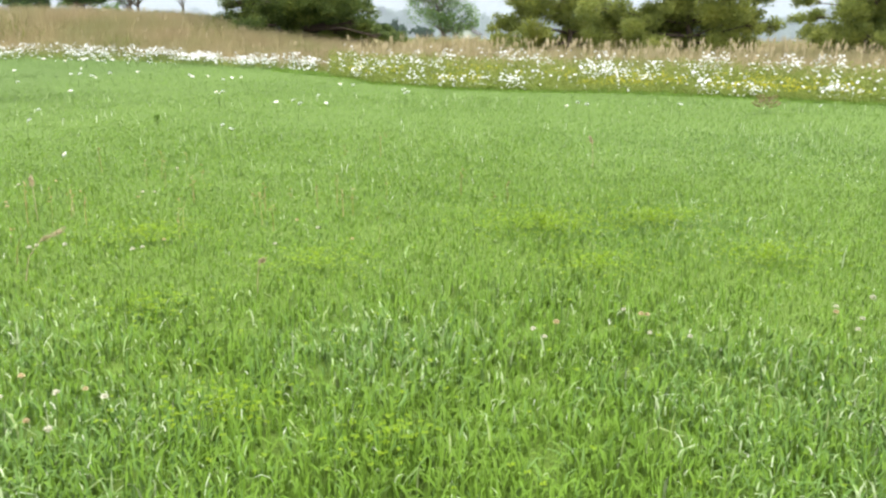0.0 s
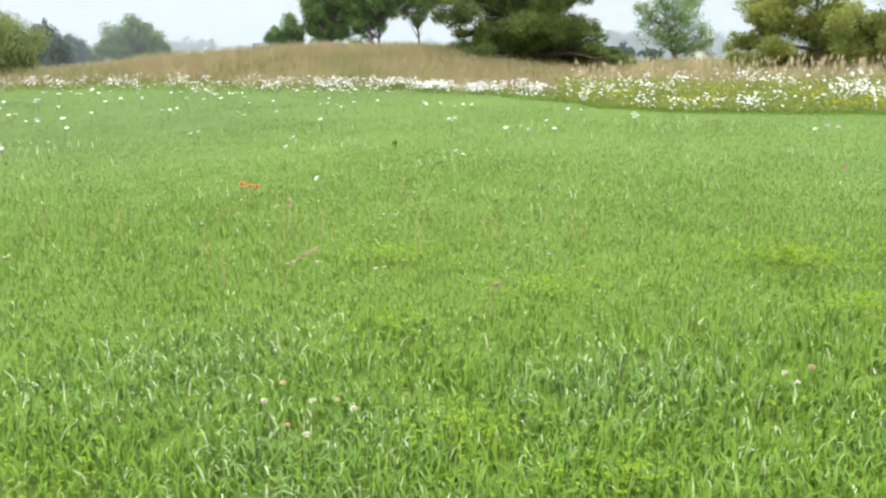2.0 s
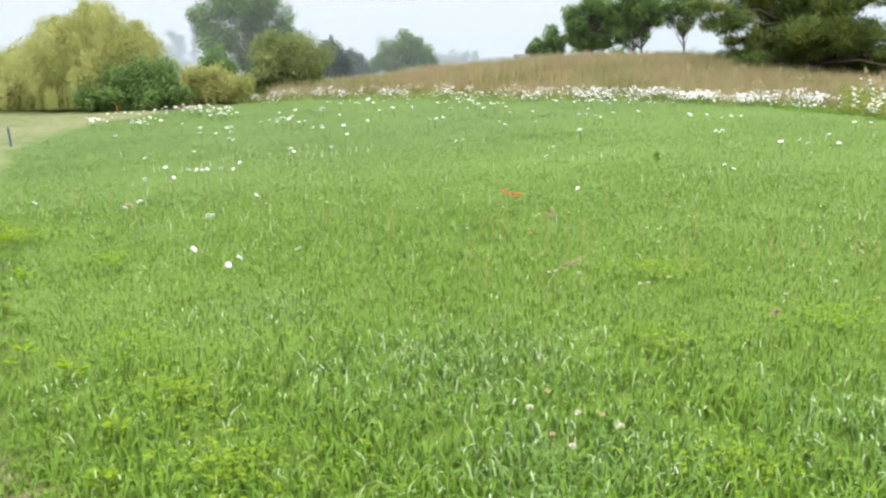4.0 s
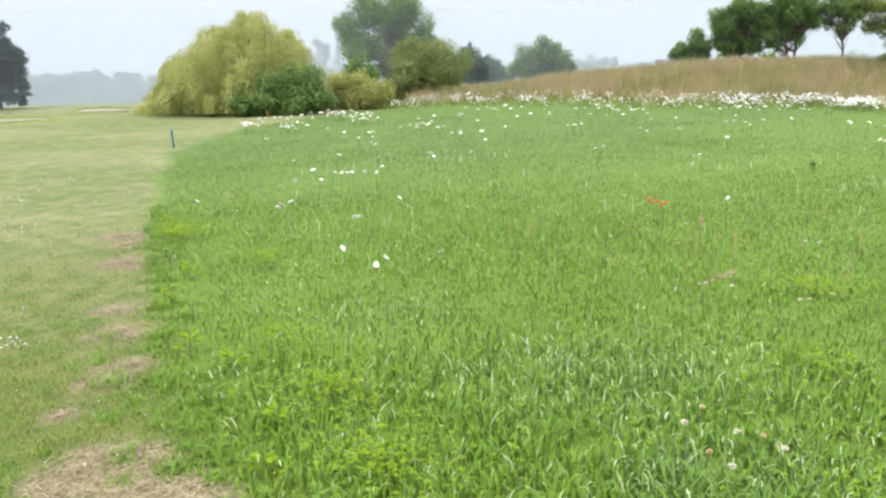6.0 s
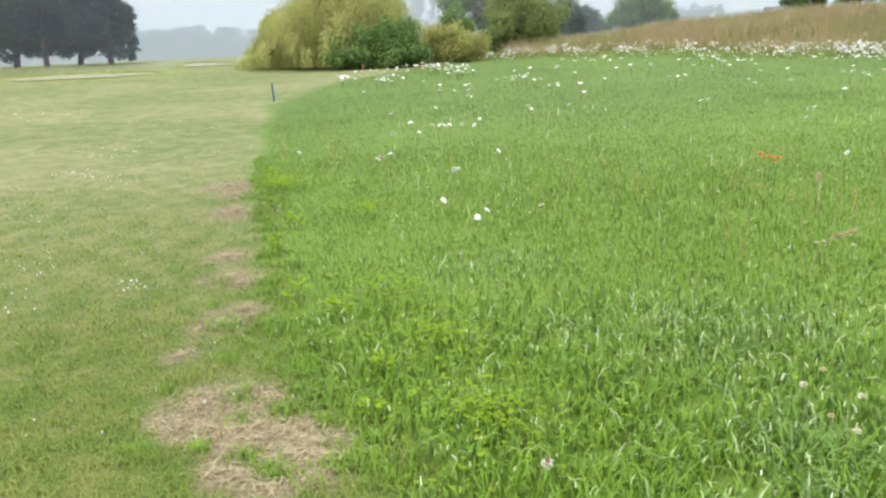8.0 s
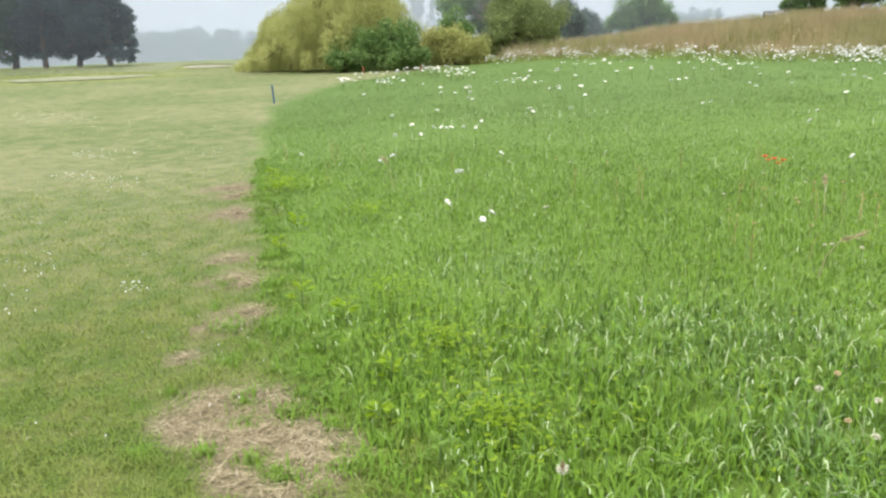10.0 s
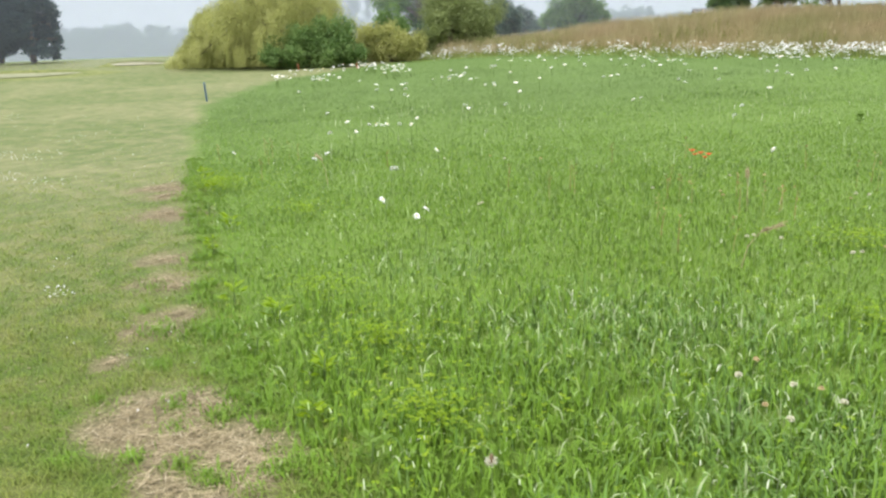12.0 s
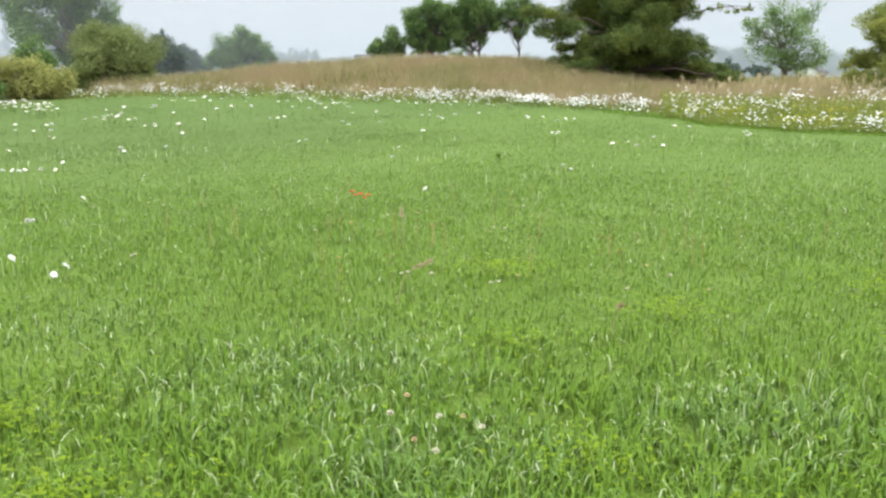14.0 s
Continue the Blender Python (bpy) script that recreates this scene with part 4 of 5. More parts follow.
def build_seed_head(px, py):
    root = new("seed_head")
    root.matrix_basis = pose(px, py, float(ground_z(px, py)))
    part("stem", tube_mesh("seed_stem", [(0, 0, 0), (0.01, 0, 0.12), (0.0, 0.01, 0.235)], [0.003, 0.0025, 0.002], m_stem), root)
    n = 160
    d = rng.normal(size=(n, 3))
    d /= np.linalg.norm(d, axis=1)[:, None]
    d = d[d[:, 2] < 0.55]
    v, f = leaf_arrays(d * 0.014 + [0, 0.01, 0.25], 0.018, 0.003, 0.0, rng, d * 5)
    part("fluff", np_mesh("seed_fluff", v, f, m_fluff), root, "pale half-blown fluff")
    v, f = dome_arrays(0.009, 0.032, 7)
    core = part("core", np_mesh("seed_core", v, f, m_seed_core, True), root, "dark brown pointed core")
    core.matrix_basis = pose(0, 0.01, 0.245)
    tagged(root, "half-blown pale seed head on a stem in the grass", "seed head")


build_seed_head(-1.87, 1.49)


def build_poppy(px, py, tall, size, seed):
    gen = np.random.default_rng(seed)
    root = new("poppy")
    root.matrix_basis = pose(px, py, float(ground_z(px, py)), 0, 0, gen.uniform(0, 360))
    part("stem", tube_mesh("poppy_stem", [(0, 0, 0), (0.02, 0, tall * 0.5), (0.01, 0.02, tall)], [0.003, 0.0025, 0.002], m_stem), root)
    for k in range(4):
        a = k * np.pi / 2 + gen.uniform(-0.2, 0.2)
        d, s, up = np.array([np.cos(a), np.sin(a), 0]), np.array([-np.sin(a), np.cos(a), 0]), np.array([0, 0, 1.0])
        rows = []
        for f, w, h in ((0.1, 0.15, 0.0), (0.45, 0.75, 0.22), (0.8, 0.95, 0.4), (1.0, 0.55, 0.42)):
            for e in (-1, -0.33, 0.33, 1):
                rows.append((d * f + s * w * 0.6 * e + up * (h + 0.08 * gen.uniform(-1, 1) + 0.1 * abs(e))) * size * 0.55 + [0.01, 0.02, tall])
        q = np.array([(4 * i + j, 4 * i + j + 1, 4 * i + j + 5, 4 * i + j + 4) for i in range(3) for j in range(3)])
        part("petal", np_mesh("poppy_petal", np.array(rows), [q], m_poppy, True), root)
    v, f = dome_arrays(size * 0.12, size * 0.18, 7)
    part("centre", np_mesh("poppy_eye", v, f, m_poppy_eye, True), root, "black centre").matrix_basis = pose(0.01, 0.02, tall)
    tagged(root, "orange-red poppy flower standing in the meadow grass", "poppy", "poppies")


for k, (px, py, tall, size) in enumerate(((-4.50, 7.60, 0.265, 0.064), (-4.47, 7.60, 0.225, 0.050), (-4.41, 7.56, 0.245, 0.066), (-4.37, 7.55, 0.210, 0.052), (-4.31, 7.52, 0.250, 0.058))):
    build_poppy(px, py, tall, size, k + 1)


# ---- sorrel: reddish seed stalks between the grass ----
def sorrel():
    x, y = np.concatenate([rng.normal(-4.0, 1.3, 26), rng.normal(-9.8, 0.8, 8), rng.normal(-0.6, 1.2, 12), rng.normal(-1.9, 0.6, 8)]), np.concatenate([rng.normal(7.0, 1.2, 26), rng.normal(5.6, 0.5, 8), rng.normal(7.5, 1.6, 12), rng.normal(6.6, 0.5, 8)])
    h = rng.uniform(0.24, 0.34, len(x))
    blocks = [blade_arrays(x, y, ground_z(x, y), h, np.full(len(x), 0.005), rng.uniform(0.05, 0.3, len(x)), 3)]
    for f in (0.7, 0.8, 0.9, 1.0):
        c = np.stack([x, y, ground_z(x, y) + h * f * 0.93], 1) + rng.normal(0, 0.01, (len(x), 3))
        blocks.append(leaf_arrays(c, 0.03, 0.012, 0.0))
    return blocks


m_sorrel = leaf_material("reddish_seed_stalks", (0.32, 0.21, 0.08), (0.42, 0.30, 0.13), (0.50, 0.40, 0.22), 5.0)
stuff("sorrel_stalks", sorrel(), m_sorrel, "thin reddish-brown sorrel seed stalks", "weeds")


def seed_grass(px, py, tall, bend, turn, label):
    """A long arching grass stalk with a drooping plume."""
    root = new("seed_grass")
    root.matrix_basis = pose(px, py, float(ground_z(px, py)), 0, 0, turn)
    pts = [(0, 0, 0), (bend * 0.15, 0, tall * 0.5), (bend * 0.5, 0, tall * 0.85), (bend, 0, tall)]
    part("stalk", tube_mesh("seed_grass_stalk", pts, [0.003, 0.0026, 0.002, 0.0015], m_plume), root)
    n = 90
    f = rng.random(n)
    c = np.array(pts[2]) + (np.array(pts[3]) - np.array(pts[2])) * f[:, None] * 1.25 + rng.normal(0, 0.008, (n, 3))
    v, fc = leaf_arrays(c, 0.035, 0.006, 0.0, rng, np.tile(np.array(pts[3]) - np.array(pts[2]), (n, 1)) * 12)
    part("plume", np_mesh("seed_grass_plume", v, fc, m_plume), root, "straw-coloured drooping plume")
    tagged(root, label, "seed grass", "seed grasses in the meadow")


seed_grass(-2.62, 4.78, 0.30, 0.22, 20, "arching straw-coloured seed grass above the meadow")
seed_grass(-7.40, 4.98, 0.34, -0.10, 60, "upright dry seed grass beside the daisies")
seed_grass(-3.33, 6.37, 0.34, 0.06, 130, "upright dry seed grass in the meadow")
seed_grass(1.77, 9.40, 0.36, 0.05, 200, "upright dry seed grass in the meadow")
seed_grass(-1.1, 4.5, 0.26, 0.16, 300, "arching straw-coloured seed grass above the meadow")


def leafy_weed(px, py, tall, wide, n, material, label, leaf=0.45):
    root = new("weed")
    root.matrix_basis = pose(px, py, float(ground_z(px, py)))
    part("stem", tube_mesh("weed_stem", [(0, 0, 0), (0.01, 0, tall * 0.5), (0, 0.01, tall)], [0.006, 0.005, 0.003], m_stem), root)
    a, h = rng.uniform(0, 6.28, n), rng.uniform(0.2, 1.0, n)
    d = np.stack([np.cos(a), np.sin(a), 0.4 + 0 * a], 1)
    c = np.stack([0 * a, 0 * a, h * tall], 1) + d * (wide * 0.5 * rng.uniform(0.3, 1, n) * (1.2 - 0.6 * h))[:, None]
    v, f = leaf_arrays(c, wide * leaf, wide * leaf * 0.4, 0.8, rng, d * 3)
    part("leaves", np_mesh("weed_leaves", v, f, material), root)
    tagged(root, label, "weed")


m_weed = leaf_material("broad_weed_leaves", (0.130, 0.235, 0.034), (0.175, 0.290, 0.046), (0.220, 0.340, 0.062), 4.0, 0.5, 0.45, 0.2)
m_withered = leaf_material("withered_leaves", (0.17, 0.14, 0.06), (0.26, 0.19, 0.09), (0.34, 0.24, 0.13), 5.0)
leafy_weed(-4.72, 13.2, 0.19, 0.13, 60, m_weed, "dark green leafy weed in the meadow")
leafy_weed(6.35, 15.9, 0.30, 0.60, 150, m_withered, "withered brown weed before the flower bed", 0.14)
# broad-leaved weeds along the meadow's mown edge
for k, (r, inward, tall, wide) in enumerate(((2.9, 0.18, 0.12, 0.16), (3.3, 0.10, 0.10, 0.14), (3.7, 0.30, 0.14, 0.18), (4.2, 0.12, 0.11, 0.16), (4.6, 0.34, 0.15, 0.20), (5.1, 0.15, 0.12, 0.18), (5.8, 0.22, 0.14, 0.18),
                                             (6.4, 0.10, 0.12, 0.16), (7.1, 0.28, 0.15, 0.20), (7.8, 0.14, 0.13, 0.18), (8.8, 0.20, 0.15, 0.22), (9.9, 0.16, 0.14, 0.20))):
    a = radians(np.interp(r, EDGE_R, EDGE_AZ) - math.degrees(inward / r))
    leafy_weed(-math.sin(a) * r, math.cos(a) * r, tall, wide, 22, m_clover if k % 3 else m_weed, "low broad-leaved green weed at the mown meadow edge", 0.34)


# ---- trees ----
def spot(az, r):
    a = radians(az)
    return -math.sin(a) * r, math.cos(a) * r


def branch_path(a, b, sag, gen, steps=4):
    a, b = np.asarray(a, float), np.asarray(b, float)
    f = np.linspace(0, 1, steps + 1)[:, None]
    p = a + (b - a) * f
    p[:, 2] += sag * np.sin(f[:, 0] * np.pi)
    p[1:-1] += gen.normal(0, 0.05, (steps - 1, 3)) * np.linalg.norm(b - a) * 0.4
    return p


def blob_leaves(centres, radii, per, long, wide, gen, up=0.5, flat=1.0, along=None):
    """Leaves in clumps: denser towards each clump's outside."""
    blocks = []
    for c, rad in zip(centres, radii):
        n = max(16, int(per * rad * rad * 1.65))
        d = gen.normal(size=(n, 3))
        d /= np.linalg.norm(d, axis=1)[:, None]
        d *= (gen.random(n) ** 0.45 * gen.uniform(0.8, 1.15, n))[:, None]
        p = c + d * rad * np.array([1, 1, flat])
        way = None
        if along == "out":
            way = d * np.array([2.2, 2.2, 0.6]) + np.array([0, 0, 0.9])
        elif along == "down":
            way = np.tile([0, 0, -2.5], (n, 1)) + d
        blocks.append(leaf_arrays(p, gen.uniform(0.85, 1.7, n) * long * 1.08, gen.uniform(0.85, 1.7, n) * wide * 1.08, up, gen, way))
    return merge(*blocks)


def lobe_clumps(lobes, depth, gen, sub=9, flat=1.0, wide=1.0):
    """Clumps of foliage over the outside of each lobe (side, up, radius) of a crown: centres and radii."""
    cs, rs = [], []
    for side, up, rad in lobes:
        back = gen.uniform(-0.5, 0.5) * max(0.0, depth - rad)
        n = sub if rad > 0.35 else max(4, sub // 2)
        d = gen.normal(size=(n, 3))
        d *= (gen.uniform(0.30, 0.98, n) / np.linalg.norm(d, axis=1))[:, None]
        cs.append(np.array([side, back, up]) + d * rad * np.array([wide, wide, flat]))
        rs.append(rad * gen.uniform(0.34, 0.68, n))
    return np.concatenate(cs), np.concatenate(rs)


def make_tree(name, az, r, lobes, leaf, bark, label, category, group, seed, per=700, leaf_size=0.085, depth=None, stems=1, thick=None, sub=9, flat=0.9):
    """A broad-leaved tree: trunk with limbs that reach the clumps of its crown. lobes: side, height and radius of each large mass."""
    gen = np.random.default_rng(seed)
    x, y = spot(az, r)
    root = new(name)
    root.matrix_basis = pose(x, y, float(ground_z(x, y)) - 0.05)
    ca, sa = math.cos(radians(az)), math.sin(radians(az))
    span = np.array(lobes)
    height, middle = float((span[:, 1] + span[:, 2]).max()), float(span[:, 0].mean())
    depth = depth or 0.8 * float(np.ptp(span[:, 0]) + 2 * span[:, 2].mean())
    local, rad = lobe_clumps(lobes, depth, gen, sub, flat)
    local[:, 2] = np.maximum(local[:, 2], 0.3 * rad)
    c = np.stack([local[:, 0] * ca - local[:, 1] * sa, local[:, 0] * sa + local[:, 1] * ca, local[:, 2]], 1)
    thick = thick or 0.026 * height / math.sqrt(stems)
    blocks = []
    for s in range(stems):
        foot = np.array([gen.normal(0, 0.12 * (stems > 1)) + 0.35 * middle, gen.normal(0, 0.12 * (stems > 1)), 0.0])
        top = np.array([middle + gen.normal(0, 0.25 * stems), 0.0, height * 0.72])
        path = branch_path(foot, top, 0, gen, 6)
        path = np.stack([path[:, 0] * ca - path[:, 1] * sa, path[:, 0] * sa + path[:, 1] * ca, path[:, 2]], 1)
        blocks.append(tube_arrays(path, np.linspace(thick, thick * 0.3, 7), 8))
        for k in range(s, len(c), stems):
            at = path[min(5, max(1, int(6 * (c[k, 2] / (height * 0.72)) * 0.62)))]
            blocks.append(tube_arrays(branch_path(at, c[k], 0.05, gen, 3), np.linspace(thick * 0.3, thick * 0.07, 4), 5))
    v, f = merge(*blocks)
    part("trunk", np_mesh(name + "_trunk", v, f, bark, True), root)
    v, f = blob_leaves(c, rad, per, leaf_size, leaf_size * 0.62, gen)
    v[:, 2] = np.maximum(v[:, 2], 0.02)
    part("crown", np_mesh(name + "_crown", v, f, leaf), root)
    return tagged(root, label, category, group)


def make_pine(az, r, lobes, leaf, label, group, seed, per=620, leaf_size=0.13, depth=None, reach=(), flat=0.55, wide=1.35, sub=13, thick=None):
    """A spreading pine: straight trunk, limbs, and flat pads of needles on them. reach: bare far limbs with small tufts."""
    gen = np.random.default_rng(seed)
    x, y = spot(az, r)
    root = new("pine_tree")
    root.matrix_basis = pose(x, y, float(ground_z(x, y)) - 0.05)
    ca, sa = math.cos(radians(az)), math.sin(radians(az))
    span = np.array(lobes)
    height = float((span[:, 1] + 0.5 * span[:, 2]).max())
    depth = depth or 0.75 * float(np.ptp(span[:, 0]))
    thick = thick or 0.036 * height
    path = branch_path((0, 0, 0), (gen.normal(0, 0.15), gen.normal(0, 0.15), height * 0.96), 0, gen, 8)
    path[0, :2] = 0
    blocks = [tube_arrays(path, np.linspace(thick, thick * 0.2, 9), 9)]

    def turned(p):
        return np.stack([p[:, 0] * ca - p[:, 1] * sa, p[:, 0] * sa + p[:, 1] * ca, p[:, 2]], 1)

    cs, rs = [], []
    for side, up, rad in lobes:
        local, rads = lobe_clumps([(side, up, rad)], depth, gen, sub, flat, wide)
        local[:, 2] = np.maximum(local[:, 2], 0.25 * rads)
        c = turned(local)
        hub = c.mean(0)
        at = path[int(np.clip(round(8 * 0.8 * up / (height * 0.96)), 1, 7))]
        p = branch_path(at, hub, 0.12, gen, 4)
        blocks.append(tube_arrays(p, np.linspace(thick * 0.34, thick * 0.1, 5), 6))
        for q in c:
            blocks.append(tube_arrays(np.array([p[3], (p[3] + q) / 2 + gen.normal(0, 0.05, 3), q]), np.array([0.09, 0.07, 0.03]) * thick * 1.4, 4))
        cs.append(c)
        rs.append(rads)
    for sag, away, z0, z1 in reach:
        p = branch_path(path[int(np.clip(round(8 * z0 / height), 1, 7))], turned(np.array([[away, -0.5, z1]]))[0], sag, gen, 7)
        blocks.append(tube_arrays(p, np.linspace(thick * 0.3, thick * 0.05, 8), 6))
        tips = np.repeat(p[4:], 4, 0) + gen.normal(0, 0.28, (16, 3)) * [1, 1, 0.7] - [0, 0, 0.1]
        for q in tips:
            near = p[np.argmin(np.linalg.norm(p - q, axis=1))]
            blocks.append(tube_arrays(np.array([near, (near + q) / 2 + [0, 0, 0.03], q]), np.array([0.05, 0.04, 0.02]) * thick * 1.4, 4))
        cs.append(tips)
        rs.append(gen.uniform(0.10, 0.24, len(tips)))
    v, f = merge(*blocks)
    part("trunk", np_mesh("pine_trunk", v, f, m_bark, True), root)
    v, f = blob_leaves(np.concatenate(cs), np.concatenate(rs), per, leaf_size, leaf_size * 0.34, gen, 0.3, 0.8, "out")
    v[:, 2] = np.maximum(v[:, 2], 0.02)
    part("crown", np_mesh("pine_crown", v, f, leaf), root)
    return tagged(root, label, "pine tree", group)


def make_willow(name, az, r, lobes, leaf, label, category, seed, strands, depth=6.0):
    """A weeping willow: trunk and limbs, and from each mass of its crown curtains of thin hanging twigs with narrow leaves."""
    gen = np.random.default_rng(seed)
    x, y = spot(az, r)
    root = new(name)
    root.matrix_basis = pose(x, y, float(ground_z(x, y)) - 0.05)
    ca, sa = math.cos(radians(az)), math.sin(radians(az))
    rot = np.array([[ca, sa, 0], [-sa, ca, 0], [0, 0, 1]])
    height = max(up + rad for _, up, rad in lobes)
    path = branch_path((0, 0, 0), (0, 0, height * 0.6), 0, gen, 5)
    blocks = [tube_arrays(path, np.linspace(0.05 * height, 0.025 * height, 6), 9)]
    starts, outs, lens = [], [], []
    weight = sum(rad * rad for _, _, rad in lobes)
    for side, up, rad in lobes:
        for row in (-0.42, -0.12, 0.25):
            back = row * depth * (1 - 0.35 * abs(side) / 4.5) + gen.normal(0, 0.2)
            centre = np.array([side + gen.normal(0, 0.15), back, up + gen.normal(0, 0.12) - 0.1 * abs(row)])
            blocks.append(tube_arrays(branch_path(path[3], (centre @ rot), height * 0.08, gen, 4), np.linspace(0.014 * height, 0.004 * height, 5), 5))
            # bunches: twigs of one curtain hang close together
            for _ in range(max(4, int(9 * rad))):
                d = gen.normal(size=3)
                d /= np.linalg.norm(d)
                d[2] = abs(d[2]) * 0.95
                n = max(6, int(strands * rad * rad / weight / 3 / max(4, int(9 * rad))))
                hub = centre + d * rad * 0.92
                starts.append(hub + gen.normal(0, 0.16, (n, 3)) * [1, 1, 0.5])
                outs.append(np.tile(d[:2] * 0.5, (n, 1)) + gen.normal(0, 0.12, (n, 2)))
                lens.append(gen.uniform(0.6, 1.0, n) * gen.uniform(0.7, 2.0) * (0.5 + rad))
    v, f = merge(*blocks)
    part("trunk", np_mesh(name + "_trunk", v, f, m_bark, True), root)
    start, out, length = np.concatenate(starts), np.concatenate(outs), np.concatenate(lens)
    start[:, 2] = np.maximum(start[:, 2], 0.25)
    length = np.minimum(length, start[:, 2] - 0.06)
    steps, count = 10, len(start)
    cs, ws, ls = [], [], []
    for k in range(steps):
        t = (k + gen.random(count)) / steps
        px = start[:, :2] + out * np.sin(np.minimum(1, t * 1.5) * np.pi / 2)[:, None] + gen.normal(0, 0.035, (count, 2))
        cs.append(np.column_stack([px, start[:, 2] + 0.10 * np.sin(t * 3.1) - length * t]))
        ws.append(np.tile([0, 0, -1.4], (count, 1)) + np.column_stack([out * (1.6 * (1 - t))[:, None], 0 * t]))
        ls.append(gen.uniform(0.10, 0.20, count))
    v, f = leaf_arrays(np.concatenate(cs) @ rot, np.concatenate(ls), 0.036, 0.0, gen, np.concatenate(ws) @ rot)
    v[:, 2] = np.maximum(v[:, 2], 0.02)
    part("crown", np_mesh(name + "_crown", v, f, leaf), root)
    return tagged(root, label, category)


# the golf course's edge, round from the dark pines to the pines behind the flower bed
DARK_PINES = "dark pines beside the fairway"
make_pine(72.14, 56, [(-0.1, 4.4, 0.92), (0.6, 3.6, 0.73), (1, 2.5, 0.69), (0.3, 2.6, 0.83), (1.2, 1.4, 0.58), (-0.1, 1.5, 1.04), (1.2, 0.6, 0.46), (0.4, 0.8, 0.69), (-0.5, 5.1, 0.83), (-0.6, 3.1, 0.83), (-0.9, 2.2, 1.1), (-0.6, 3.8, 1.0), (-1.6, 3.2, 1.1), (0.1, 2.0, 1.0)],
          m_pine_hazed, "dark bushy pine with painted blue haze at the fairway's edge", DARK_PINES, 31, 420, 0.17, 4.0, flat=1.05, wide=1.12)
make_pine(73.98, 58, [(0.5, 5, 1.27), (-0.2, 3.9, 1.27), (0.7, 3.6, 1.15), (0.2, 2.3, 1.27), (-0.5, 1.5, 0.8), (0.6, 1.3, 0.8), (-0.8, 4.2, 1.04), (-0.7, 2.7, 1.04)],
          m_pine_hazed, "tall dark pine with a short bare trunk", DARK_PINES, 32, 420, 0.17, 4.0, flat=1.05, wide=1.12)
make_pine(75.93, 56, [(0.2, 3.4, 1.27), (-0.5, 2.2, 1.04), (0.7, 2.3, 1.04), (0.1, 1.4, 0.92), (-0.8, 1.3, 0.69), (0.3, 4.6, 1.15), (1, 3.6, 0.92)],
          m_pine_hazed, "tall dark pine with a bare lower trunk", DARK_PINES, 33, 420, 0.17, 4.0, flat=1.05, wide=1.12)
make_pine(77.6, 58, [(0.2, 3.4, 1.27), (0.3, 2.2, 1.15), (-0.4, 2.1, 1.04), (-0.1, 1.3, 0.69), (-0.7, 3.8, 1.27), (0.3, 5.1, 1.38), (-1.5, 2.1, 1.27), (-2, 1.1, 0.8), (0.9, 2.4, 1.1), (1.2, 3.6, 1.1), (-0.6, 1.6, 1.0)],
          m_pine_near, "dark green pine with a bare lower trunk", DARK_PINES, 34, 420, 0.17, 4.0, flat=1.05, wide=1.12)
make_willow("willow_tree", 57.3, 43.5, [(0.6, 3.8, 1.4), (-1.1, 3.4, 1.1), (2.3, 3, 1.2), (-2.3, 2.2, 1.2), (-0.2, 1.9, 1.7), (2.7, 1.7, 1.1), (-3.2, 1.2, 1), (-1.5, 0.7, 1.2), (-3.9, 0.5, 0.8), (0.6, 0.6, 1.2)],
            m_willow, "broad yellow-green weeping willow reaching to the ground", "willow tree", 41, 15000)
make_tree("bush", 54.5, 39.5, [(-1.6, 0.9, 0.91), (-0.5, 1.3, 1.04), (0.7, 1.4, 1.04), (1.4, 0.8, 0.78), (-1.1, 0.5, 0.65), (0.3, 0.5, 0.78), (-2.1, 0.6, 0.52), (1.1, 0.4, 0.52)],
          m_bush, m_bark, "dense dark green rounded bush before the willow", "bush", "", 42, 900, 0.085, 2.6, 3, 0.05, 13)
make_tree("yellow_bush", 49.2, 42.0, [(-1.5, 0.9, 0.91), (-0.1, 1, 1.04), (1, 0.7, 0.91), (-1, 0.3, 0.65), (0.4, 0.4, 0.65)],
          m_yellowbush, m_bark, "drooping yellowish-green bush beside the meadow", "bush", "", 43, 900, 0.08, 3.0, 3, 0.05, 13)
make_tree("bush", 49.5, 47.0, [(0.2, 1.9, 0.91), (-0.4, 1.6, 0.78), (0.8, 1.6, 0.65), (0.2, 1, 0.91)],
          m_ash, m_bark, "light green bush behind the yellowish one", "bush", "", 44, 700, 0.09, 2.0, 2, 0.04)
make_tree("broadleaf_tree", 47.0, 66.5, [(-3.2, 5.3, 1.43), (-1.3, 6.4, 1.69), (1.1, 6.2, 1.95), (2.9, 4.8, 1.3), (-2.2, 4.1, 1.56), (0.1, 4.3, 1.95), (2, 3.3, 1.43), (-0.2, 2.4, 1.3), (3.8, 3.6, 0.65), (1.1, 7.1, 1.17)],
          m_oak, m_bark_pale, "tall misty green tree with several pale stems", "tree", "misty trees behind the willow", 45, 330, 0.125, 6.0, 4, 0.10, 14)
